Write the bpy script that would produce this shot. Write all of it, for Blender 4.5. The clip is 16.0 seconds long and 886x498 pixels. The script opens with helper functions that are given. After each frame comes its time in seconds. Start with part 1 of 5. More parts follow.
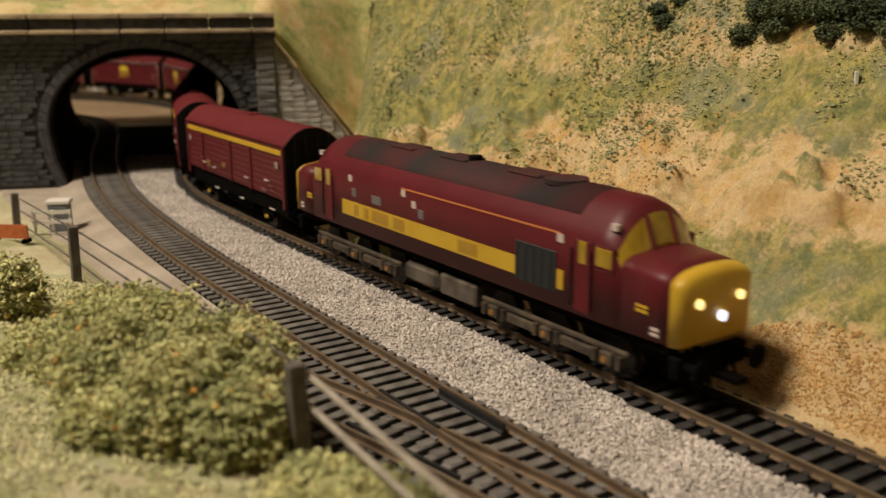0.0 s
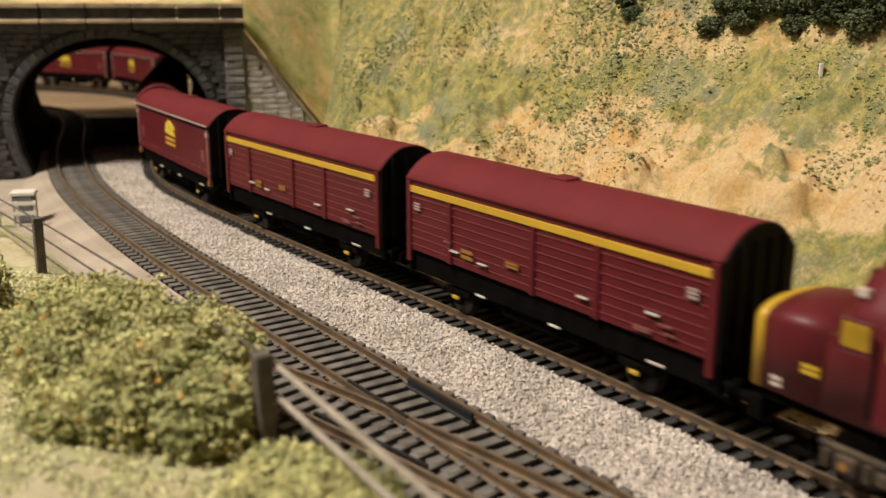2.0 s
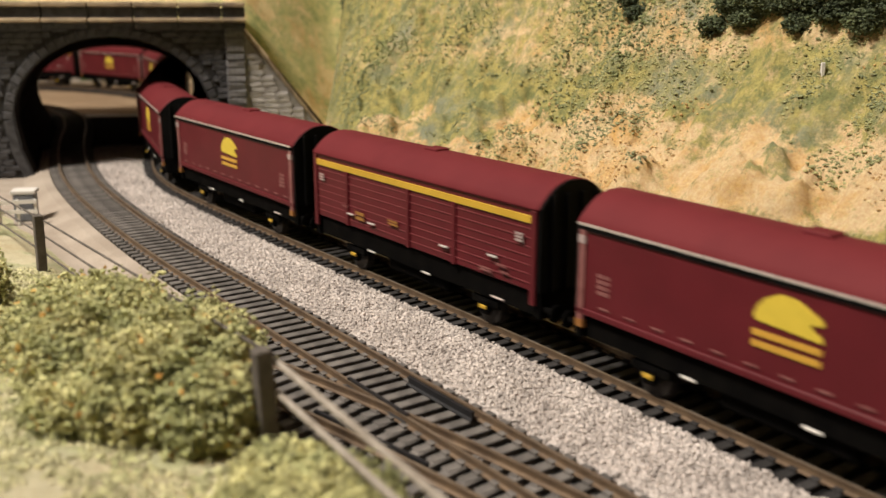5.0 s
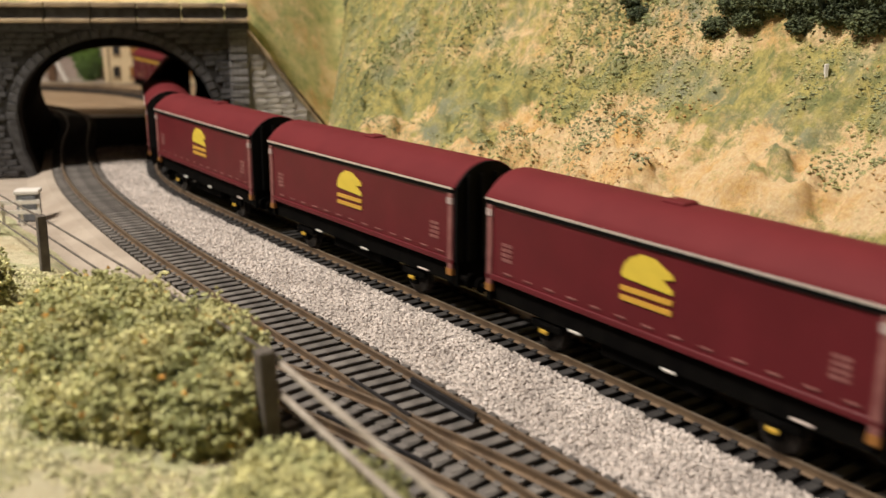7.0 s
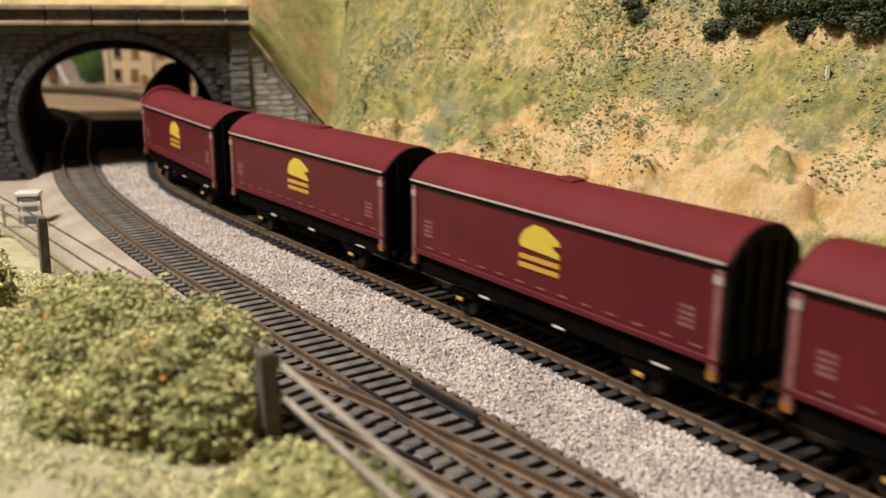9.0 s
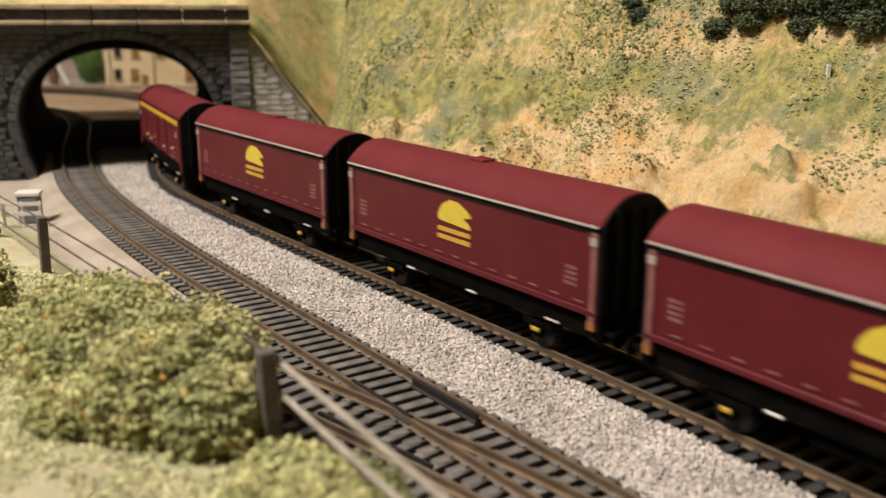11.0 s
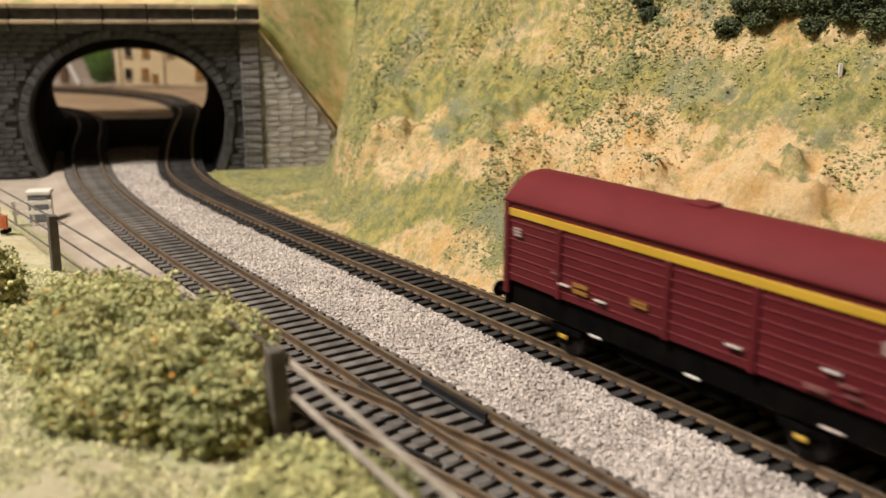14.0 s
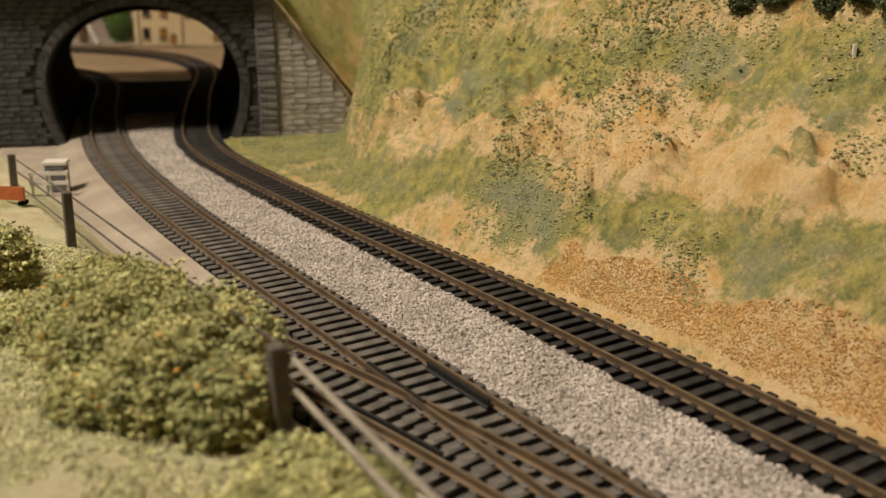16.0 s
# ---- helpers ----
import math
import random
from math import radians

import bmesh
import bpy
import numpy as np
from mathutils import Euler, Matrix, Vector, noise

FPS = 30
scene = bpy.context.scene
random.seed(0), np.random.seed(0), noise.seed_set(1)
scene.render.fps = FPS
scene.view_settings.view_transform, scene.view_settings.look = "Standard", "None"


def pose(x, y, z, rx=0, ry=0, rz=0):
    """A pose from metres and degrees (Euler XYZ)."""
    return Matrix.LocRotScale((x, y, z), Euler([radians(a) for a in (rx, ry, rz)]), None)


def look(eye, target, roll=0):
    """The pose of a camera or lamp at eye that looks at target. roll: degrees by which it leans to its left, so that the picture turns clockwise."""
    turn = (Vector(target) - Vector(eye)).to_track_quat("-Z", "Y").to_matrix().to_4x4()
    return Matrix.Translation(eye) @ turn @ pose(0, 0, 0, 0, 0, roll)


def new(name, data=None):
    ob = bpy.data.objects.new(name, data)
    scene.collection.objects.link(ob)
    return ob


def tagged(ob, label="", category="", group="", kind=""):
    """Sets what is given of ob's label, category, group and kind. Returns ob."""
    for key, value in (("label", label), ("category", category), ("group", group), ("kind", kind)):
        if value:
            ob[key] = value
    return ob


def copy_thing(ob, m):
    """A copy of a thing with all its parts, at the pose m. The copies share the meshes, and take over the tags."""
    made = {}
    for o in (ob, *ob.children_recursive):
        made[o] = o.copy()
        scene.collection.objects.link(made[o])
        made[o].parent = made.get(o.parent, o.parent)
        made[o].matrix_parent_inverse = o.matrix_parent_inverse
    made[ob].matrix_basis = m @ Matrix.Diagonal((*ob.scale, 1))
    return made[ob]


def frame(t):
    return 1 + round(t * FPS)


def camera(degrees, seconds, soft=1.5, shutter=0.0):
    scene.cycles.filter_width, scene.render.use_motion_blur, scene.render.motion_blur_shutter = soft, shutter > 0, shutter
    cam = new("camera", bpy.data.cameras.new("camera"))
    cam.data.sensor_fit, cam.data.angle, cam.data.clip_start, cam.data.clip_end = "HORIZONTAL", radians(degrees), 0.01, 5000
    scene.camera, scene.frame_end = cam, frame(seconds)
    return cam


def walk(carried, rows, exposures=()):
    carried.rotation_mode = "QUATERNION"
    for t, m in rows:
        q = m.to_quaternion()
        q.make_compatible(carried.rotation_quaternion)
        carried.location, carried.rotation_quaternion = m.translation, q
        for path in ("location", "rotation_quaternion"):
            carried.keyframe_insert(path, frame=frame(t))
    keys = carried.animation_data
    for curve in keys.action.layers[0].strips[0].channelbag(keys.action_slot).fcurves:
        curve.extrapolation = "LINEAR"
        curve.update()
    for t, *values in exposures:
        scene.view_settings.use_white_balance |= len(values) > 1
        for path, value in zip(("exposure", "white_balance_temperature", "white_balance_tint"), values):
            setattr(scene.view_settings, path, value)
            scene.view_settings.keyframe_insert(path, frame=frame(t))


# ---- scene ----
cam = camera(50.5, 16.0, 1.5, 0.5)
cam.data.dof.use_dof, cam.data.dof.focus_distance, cam.data.dof.aperture_fstop = True, 0.33, 16.0


def eye(x, y, z, down, yaw, lean):
    """The camera's pose: its place, the angle by which it looks down, its turn to the left and its lean."""
    return Matrix.Translation((x, y, z)) @ pose(0, 0, 0, 0, 0, yaw) @ pose(0, 0, 0, 90 - down) @ pose(0, 0, 0, 0, 0, lean)


PATH = [
    (0, -0.0007, -0.0002, 0.1043, 14.30, 1.52, -0.29),
    (0.5, -0.0002, -0.0004, 0.1042, 14.43, 0.98, -0.15),
    (1, 0.0001, -0.0005, 0.1040, 14.58, 0.43, 0.00),
    (1.5, 0.0004, -0.0005, 0.1036, 14.70, 0.01, 0.00),
    (2, 0.0003, -0.0004, 0.1034, 14.70, -0.24, 0.09),
    (2.5, 0.0005, -0.0002, 0.1030, 14.73, -0.36, 0.07),
    (3, 0.0003, -0.0003, 0.1029, 14.73, -0.44, 0.22),
    (3.5, 0.0003, -0.0002, 0.1027, 14.72, -0.43, 0.19),
    (4, 0.0004, -0.0003, 0.1026, 14.69, -0.34, 0.19),
    (6.5, 0.0000, -0.0001, 0.1023, 14.60, -0.09, 0.25),
    (7, 0.0001, -0.0002, 0.1025, 14.59, -0.04, 0.27),
    (7.5, 0.0001, -0.0000, 0.1023, 14.49, 0.06, 0.27),
    (8, 0.0000, -0.0001, 0.1024, 14.54, -0.00, 0.34),
    (8.5, -0.0001, -0.0000, 0.1023, 14.47, -0.01, 0.32),
    (9, -0.0000, -0.0000, 0.1021, 14.41, -0.00, 0.29),
    (11.5, -0.0000, 0.0005, 0.1016, 14.42, 0.06, 0.20),
    (12, 0.0002, 0.0008, 0.1014, 14.35, 0.15, 0.23),
    (12.5, 0.0003, 0.0012, 0.1014, 14.39, 0.19, 0.27),
    (13, 0.0002, 0.0016, 0.1009, 14.48, 0.39, 0.07),
    (13.5, 0.0002, 0.0014, 0.1009, 14.54, 0.54, 0.05),
    (14, -0.0001, 0.0008, 0.1014, 14.43, 0.60, 0.22),
    (14.5, 0.0001, 0.0010, 0.1012, 14.34, 0.60, 0.20),
    (15, -0.0001, 0.0013, 0.1008, 14.31, 0.63, 0.15),
    (15.45, -0.0001, 0.0013, 0.1008, 14.31, 0.63, 0.15),
    (15.8, 0.0041, 0.0013, 0.1103, 17.18, 1.90, 0.15),
    (16, 0.0041, 0.0013, 0.1103, 17.18, 1.90, 0.15),
]
walk(cam, [(r[0], eye(*r[1:])) for r in PATH], [(0, -0.62, 6900, 12), (0.5, -0.52, 6850, 12), (1.0, -0.38, 6700, 12), (1.5, -0.26, 6600, 12), (2.5, -0.15, 6450, 13), (4.0, -0.10, 6200, 14), (14.6, -0.09, 6150, 14), (15.1, -0.24, 6400, 13), (15.6, -0.55, 6900, 12), (16.0, -0.6, 6900, 12)])

# ---- light: a room with a warm ceiling lamp, and an added far fill ----
world = bpy.data.worlds.new("room_air")
scene.world = world
world.use_nodes = True
world.node_tree.nodes["Background"].inputs[0].default_value = (1.0, 0.92, 0.80, 1)
world.node_tree.nodes["Background"].inputs[1].default_value = 0.45


def area_lamp(name, eye_at, target, sx, sy, watts, colour):
    data = bpy.data.lights.new(name, "AREA")
    data.shape, data.size, data.size_y, data.energy, data.color = "RECTANGLE", sx, sy, watts, colour
    ob = new(name, data)
    ob.matrix_world = look(eye_at, target)
    return ob


area_lamp("ceiling_lamp", (-0.80, -0.05, 1.35), (-0.05, 0.30, 0.0), 0.34, 0.34, 42, (1.0, 0.90, 0.74))
# unseen weak fill, added to brighten the ground and houses beyond the tunnel
area_lamp("far_ceiling_lamp", (-0.9, 1.3, 1.3), (-0.5, 1.3, 0.0), 0.3, 0.3, 1.7, (1.0, 0.90, 0.74))

# ---- materials ----
def mat(name, colour, rough=0.7, metal=0.0, other=None, scale=300.0, fine=2500.0, bump=0.15, spread=0.25, shine=0.5, emit=0.0, island=0.0, obrand=0.0, coat=0.0):
    """A surface with variation at two scales: blotches (other colour) and fine grain, with relief."""
    m = bpy.data.materials.new(name)
    m.use_nodes = True
    nt = m.node_tree
    b = nt.nodes["Principled BSDF"]
    b.inputs["Roughness"].default_value = rough
    b.inputs["Metallic"].default_value = metal
    b.inputs["Coat Weight"].default_value = coat
    b.inputs["Specular IOR Level"].default_value = shine
    tc = nt.nodes.new("ShaderNodeTexCoord")
    n1 = nt.nodes.new("ShaderNodeTexNoise")
    n1.inputs["Scale"].default_value = scale
    n1.inputs["Detail"].default_value = 6
    n2 = nt.nodes.new("ShaderNodeTexNoise")
    n2.inputs["Scale"].default_value = fine
    n2.inputs["Detail"].default_value = 3
    for n in (n1, n2):
        nt.links.new(tc.outputs["Object"], n.inputs["Vector"])
    if other is None:
        other = tuple(c * (1 - spread) for c in colour)
    ramp = nt.nodes.new("ShaderNodeValToRGB")
    ramp.color_ramp.elements[0].position, ramp.color_ramp.elements[1].position = 0.38, 0.62
    ramp.color_ramp.elements[0].color, ramp.color_ramp.elements[1].color = (*other, 1), (*colour, 1)
    nt.links.new(n1.outputs["Fac"], ramp.inputs["Fac"])
    mix = nt.nodes.new("ShaderNodeMixRGB")
    mix.blend_type = "OVERLAY"
    mix.inputs["Fac"].default_value = spread
    nt.links.new(ramp.outputs["Color"], mix.inputs["Color1"])
    nt.links.new(n2.outputs["Fac"], mix.inputs["Color2"])
    last = mix.outputs["Color"]
    if island or obrand:
        src = nt.nodes.new("ShaderNodeNewGeometry").outputs["Random Per Island"] if island else nt.nodes.new("ShaderNodeObjectInfo").outputs["Random"]
        hsv = nt.nodes.new("ShaderNodeHueSaturation")
        mr = nt.nodes.new("ShaderNodeMapRange")
        k = island or obrand
        mr.inputs["To Min"].default_value, mr.inputs["To Max"].default_value = 1 - k, 1 + k
        nt.links.new(src, mr.inputs["Value"])
        nt.links.new(mr.outputs["Result"], hsv.inputs["Value"])
        nt.links.new(last, hsv.inputs["Color"])
        last = hsv.outputs["Color"]
    nt.links.new(last, b.inputs["Base Color"])
    if bump:
        bp = nt.nodes.new("ShaderNodeBump")
        bp.inputs["Strength"].default_value = bump
        bp.inputs["Distance"].default_value = 0.0006
        nt.links.new(n2.outputs["Fac"], bp.inputs["Height"])
        nt.links.new(bp.outputs["Normal"], b.inputs["Normal"])
    if emit:
        b.inputs["Emission Color"].default_value = (*colour, 1)
        b.inputs["Emission Strength"].default_value = emit
    return m


def hill_mat(name, bare, bare2, green, green2, grey, layers=False):
    """Plaster bank with flock: bare earth, two greens and a grey-green in patches of several sizes."""
    m = bpy.data.materials.new(name)
    m.use_nodes = True
    nt = m.node_tree
    b = nt.nodes["Principled BSDF"]
    b.inputs["Roughness"].default_value = 0.95
    tc = nt.nodes.new("ShaderNodeTexCoord")

    def noise_of(scale, detail=8, rough=0.6, off=0.0):
        mp = nt.nodes.new("ShaderNodeMapping")
        mp.inputs["Location"].default_value = (off, off * 0.7, off * 1.3)
        n = nt.nodes.new("ShaderNodeTexNoise")
        n.inputs["Scale"].default_value, n.inputs["Detail"].default_value, n.inputs["Roughness"].default_value = scale, detail, rough
        nt.links.new(tc.outputs["Object"], mp.inputs["Vector"])
        nt.links.new(mp.outputs["Vector"], n.inputs["Vector"])
        return n.outputs["Fac"]

    def ramp_of(src, lo, hi):
        r = nt.nodes.new("ShaderNodeMapRange")
        r.inputs["From Min"].default_value, r.inputs["From Max"].default_value = lo, hi
        nt.links.new(src, r.inputs["Value"])
        return r.outputs["Result"]

    def mixed(fac, a, c):
        x = nt.nodes.new("ShaderNodeMixRGB")
        nt.links.new(fac, x.inputs["Fac"])
        for sock, v in ((x.inputs["Color1"], a), (x.inputs["Color2"], c)):
            if isinstance(v, tuple):
                sock.default_value = (*v, 1)
            else:
                nt.links.new(v, sock)
        return x.outputs["Color"]

    earth = mixed(ramp_of(noise_of(45, 8, 0.75, 3.1), 0.46, 0.66), bare, bare2)
    veg = mixed(ramp_of(noise_of(150, 8, 0.75, 7.7), 0.42, 0.58), green, green2)
    veg = mixed(ramp_of(noise_of(22, 8, 0.72, 11.3), 0.49, 0.64), veg, grey)
    cover = nt.nodes.new("ShaderNodeMath")
    cover.operation = "ADD"
    if layers:
        # plants keep to the ledges: belts by height, frayed by noise
        sep = nt.nodes.new("ShaderNodeSeparateXYZ")
        nt.links.new(tc.outputs["Object"], sep.inputs["Vector"])
        fray = nt.nodes.new("ShaderNodeMath")
        fray.operation = "MULTIPLY_ADD"
        nt.links.new(noise_of(20, 7, 0.65, 1.9), fray.inputs[0])
        fray.inputs[1].default_value = 0.079
        rise = nt.nodes.new("ShaderNodeMath")
        rise.operation = "MULTIPLY_ADD"
        nt.links.new(sep.outputs["X"], rise.inputs[0])
        rise.inputs[1].default_value = -0.13
        nt.links.new(sep.outputs["Z"], rise.inputs[2])
        nt.links.new(rise.outputs[0], fray.inputs[2])
        belt = nt.nodes.new("ShaderNodeValToRGB")
        el = belt.color_ramp.elements
        el[0].position, el[1].position = 0.0, 1.0
        for e, v in ((el[0], 0.1), (el[1], 0.55)):
            e.color = (v, v, v, 1)
        for pos, v in ((0.31, 0.1), (0.36, 0.75), (0.44, 0.85), (0.51, 0.12), (0.62, 0.10), (0.67, 0.78), (0.80, 0.80), (0.86, 0.42), (0.94, 0.40)):
            e = el.new(pos)
            e.color = (v, v, v, 1)
        ten = nt.nodes.new("ShaderNodeMath")
        ten.operation = "MULTIPLY"
        ten.inputs[1].default_value = 7.6
        nt.links.new(fray.outputs[0], ten.inputs[0])
        nt.links.new(ten.outputs[0], belt.inputs["Fac"])
        nt.links.new(belt.outputs["Color"], cover.inputs[0])
    else:
        nt.links.new(ramp_of(noise_of(24, 7, 0.62, 1.9), 0.42, 0.58), cover.inputs[0])
    nt.links.new(ramp_of(noise_of(170, 9, 0.82, 5.0), 0.36, 0.68), cover.inputs[1])
    total = cover.outputs[0]
    if layers:
        # greener towards the tunnel
        lush = nt.nodes.new("ShaderNodeMapRange")
        lush.inputs["From Min"].default_value, lush.inputs["From Max"].default_value = -0.05, 0.10
        lush.inputs["To Min"].default_value, lush.inputs["To Max"].default_value = 0.28, -0.06
        nt.links.new(sep.outputs["X"], lush.inputs["Value"])
        add = nt.nodes.new("ShaderNodeMath")
        nt.links.new(total, add.inputs[0])
        nt.links.new(lush.outputs["Result"], add.inputs[1])
        total = add.outputs[0]
    base = mixed(ramp_of(total, 0.62, 1.12), earth, veg)
    fine = noise_of(900, 4, 0.7, 2.0)
    x = nt.nodes.new("ShaderNodeMixRGB")
    x.blend_type, x.inputs["Fac"].default_value = "OVERLAY", 0.55
    nt.links.new(base, x.inputs["Color1"])
    nt.links.new(fine, x.inputs["Color2"])
    nt.links.new(x.outputs["Color"], b.inputs["Base Color"])
    bp = nt.nodes.new("ShaderNodeBump")
    bp.inputs["Strength"].default_value, bp.inputs["Distance"].default_value = 0.8, 0.0016
    nt.links.new(noise_of(240, 9, 0.8, 4.0), bp.inputs["Height"])
    nt.links.new(bp.outputs["Normal"], b.inputs["Normal"])
    return m


M_BANK = hill_mat("bank_earth_and_flock", (0.70, 0.52, 0.29), (0.62, 0.37, 0.12), (0.20, 0.215, 0.078), (0.44, 0.375, 0.12), (0.265, 0.275, 0.175), True)
M_GRASS = hill_mat("meadow_flock", (0.66, 0.60, 0.40), (0.56, 0.46, 0.27), (0.46, 0.47, 0.24), (0.60, 0.58, 0.35), (0.54, 0.53, 0.35))
M_SLOPE = hill_mat("brown_green_slope", (0.72, 0.57, 0.30), (0.52, 0.34, 0.12), (0.28, 0.32, 0.12), (0.52, 0.47, 0.19), (0.58, 0.52, 0.25))
M_CESS = mat("cess_grit", (0.46, 0.395, 0.325), 0.95, other=(0.37, 0.31, 0.25), scale=40, fine=1200, bump=0.5)
M_BALLAST = mat("ballast_chips", (0.58, 0.525, 0.485), 0.9, other=(0.48, 0.43, 0.395), scale=60, fine=2600, island=0.34, bump=0.2)
M_FOAM = mat("black_foam_bed", (0.014, 0.0135, 0.0135), 0.95, shine=0.1, spread=0.3, fine=2000, bump=0.5)
M_SLEEPER = mat("dusty_black_sleeper", (0.175, 0.160, 0.146), 0.85, other=(0.100, 0.091, 0.083), scale=160, obrand=0.22)
M_SLEEPER_B = mat("black_sleeper", (0.050, 0.047, 0.046), 0.8, shine=0.3, other=(0.030, 0.028, 0.027), scale=160, obrand=0.3)
M_RAIL = mat("rusty_rail", (0.185, 0.125, 0.075), 0.6, 0.15, other=(0.120, 0.080, 0.050), scale=120)
M_HEAD = mat("worn_rail_head", (0.34, 0.27, 0.20), 0.42, 0.6, other=(0.24, 0.18, 0.125), scale=150, bump=0.05)
M_FROG = mat("black_plastic_frog", (0.02, 0.02, 0.022), 0.5)
# portal stone: the shade on the face is mixed into this dark grey
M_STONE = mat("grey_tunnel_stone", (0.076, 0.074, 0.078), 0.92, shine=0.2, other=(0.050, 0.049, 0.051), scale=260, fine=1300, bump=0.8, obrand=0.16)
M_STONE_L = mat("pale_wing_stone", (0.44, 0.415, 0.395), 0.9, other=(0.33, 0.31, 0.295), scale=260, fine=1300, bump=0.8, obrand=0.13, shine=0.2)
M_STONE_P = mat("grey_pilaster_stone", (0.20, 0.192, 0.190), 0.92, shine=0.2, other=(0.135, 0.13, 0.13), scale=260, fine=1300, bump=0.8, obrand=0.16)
M_COPING = mat("sandy_coping_stone", (0.40, 0.31, 0.20), 0.9, other=(0.22, 0.17, 0.12), scale=70, fine=1500, bump=0.5)
M_JOINT = mat("dark_mortar", (0.042, 0.040, 0.040), 0.95, shine=0.1, fine=1500, bump=0.4)
# tunnel shade painted into lining and floor as near-black; also the sooty exhaust
M_SOOT_SHADE = mat("sooty_lining", (0.007, 0.007, 0.007), 0.95, spread=0.4, shine=0.05)
M_MAROON = mat("maroon_paint", (0.122, 0.0145, 0.020), 0.45, shine=0.3, other=(0.104, 0.0125, 0.017), scale=60, fine=3000, bump=0.03, spread=0.1)
M_ROOF = mat("matt_maroon_roof", (0.150, 0.020, 0.024), 0.7, shine=0.2, other=(0.132, 0.017, 0.021), scale=50, fine=2500, bump=0.06, spread=0.12)
M_YELLOW = mat("yellow_paint", (0.60, 0.38, 0.035), 0.45, other=(0.54, 0.33, 0.03), scale=80, fine=3000, bump=0.03, spread=0.08)
M_CAP = mat("pale_grey_fitting", (0.42, 0.33, 0.31), 0.5, spread=0.1, bump=0.0)
M_AMBER = mat("amber_emblem_bar", (0.62, 0.36, 0.05), 0.45, spread=0.06, bump=0.0)
M_GOLD = mat("yellow_emblem", (0.72, 0.55, 0.06), 0.45, spread=0.06, bump=0.0)
M_WHITE = mat("white_lettering", (0.62, 0.52, 0.47), 0.5, spread=0.1, bump=0.0)
M_PINK = mat("faded_red_post", (0.27, 0.115, 0.105), 0.5, other=(0.19, 0.065, 0.062), scale=200, bump=0.03)
M_EAVE = mat("silver_eave_strip", (0.72, 0.66, 0.60), 0.35, 0.4, spread=0.1, bump=0.0)
M_BLACK = mat("black_end_paint", (0.005, 0.005, 0.005), 0.7, shine=0.12, spread=0.3, scale=100, bump=0.05)
# black paint, taken darker to include the shade below the van sides
M_UNDER = mat("black_underframe", (0.0035, 0.0033, 0.0032), 0.75, shine=0.02, other=(0.0055, 0.005, 0.0045), scale=150, bump=0.1)
M_BOGIE = mat("weathered_bogie", (0.050, 0.041, 0.034), 0.75, shine=0.2, other=(0.105, 0.080, 0.055), scale=180, bump=0.2)
# whitish base colour carries the glint of the small metal handles
M_STEEL = mat("bright_steel", (0.80, 0.76, 0.71), 0.35, 0.3, spread=0.1, bump=0.0)
M_WHEEL = mat("dark_wheel", (0.035, 0.03, 0.027), 0.45, 0.5)
M_GREYROOF = mat("exhaust_stained_roof", (0.032, 0.028, 0.029), 0.75, shine=0.2, other=(0.085, 0.022, 0.024), scale=38, fine=1500, bump=0.1)
# the lit cab interior is painted as amber in the glass
M_GLASS = mat("cab_glass", (0.40, 0.25, 0.025), 0.10, 0.0, spread=0.2, bump=0.0, coat=1.0)
M_GRILLE = mat("dark_grille", (0.022, 0.025, 0.028), 0.5, spread=0.2)
M_DIM = mat("faded_yellow_lettering", (0.33, 0.16, 0.035), 0.5, spread=0.1, bump=0.0)
M_ORANGE = mat("orange_line", (0.60, 0.20, 0.06), 0.5, spread=0.05, bump=0.0)
M_GREY = mat("grey_badge", (0.16, 0.14, 0.15), 0.5, spread=0.1, bump=0.0)
M_LAMP_W = mat("white_headlight_glass", (0.72, 0.80, 1.0), 0.2, emit=3.2, bump=0.0, spread=0.0)
M_LAMP_Y = mat("warm_marker_lamp_glass", (1.0, 0.78, 0.30), 0.2, emit=2.6, bump=0.0, spread=0.0)
M_WOOD = mat("creosoted_wood", (0.085, 0.072, 0.062), 0.85, other=(0.15, 0.13, 0.11), scale=180, bump=0.4)
M_WOOD_L = mat("weathered_rail_wood", (0.40, 0.355, 0.30), 0.85, other=(0.29, 0.25, 0.205), scale=180, bump=0.4)
M_LEAF = mat("olive_foam_leaves", (0.55, 0.52, 0.245), 0.9, other=(0.37, 0.385, 0.175), scale=90, fine=1500, island=0.42, bump=0.3)
M_LEAF_R = mat("rusty_foam_leaves", (0.62, 0.33, 0.08), 0.9, other=(0.50, 0.34, 0.10), scale=55, island=0.4)
M_DARKLEAF = mat("dark_green_foam", (0.115, 0.14, 0.065), 0.95, other=(0.065, 0.085, 0.045), scale=90, island=0.4, bump=0.4)
M_DARKFLOCK = mat("dark_bank_flock", (0.25, 0.265, 0.105), 0.95, other=(0.155, 0.175, 0.080), scale=60, fine=900, island=0.35)
M_FLOCK = mat("bank_flock", (0.38, 0.365, 0.16), 0.95, other=(0.24, 0.26, 0.135), scale=40, fine=900, island=0.3)
M_CRUMB = mat("earth_crumbs", (0.60, 0.42, 0.20), 0.95, other=(0.46, 0.27, 0.09), scale=20, fine=900, island=0.4)
M_RUBBLE = mat("rust_brown_rubble", (0.56, 0.34, 0.13), 0.95, other=(0.44, 0.245, 0.085), scale=60, fine=900, island=0.14)
M_TWIG = mat("bush_twigs", (0.07, 0.05, 0.03), 0.9)
M_TUFT = mat("meadow_tufts", (0.62, 0.58, 0.36), 0.95, other=(0.46, 0.46, 0.24), scale=110, island=0.45)
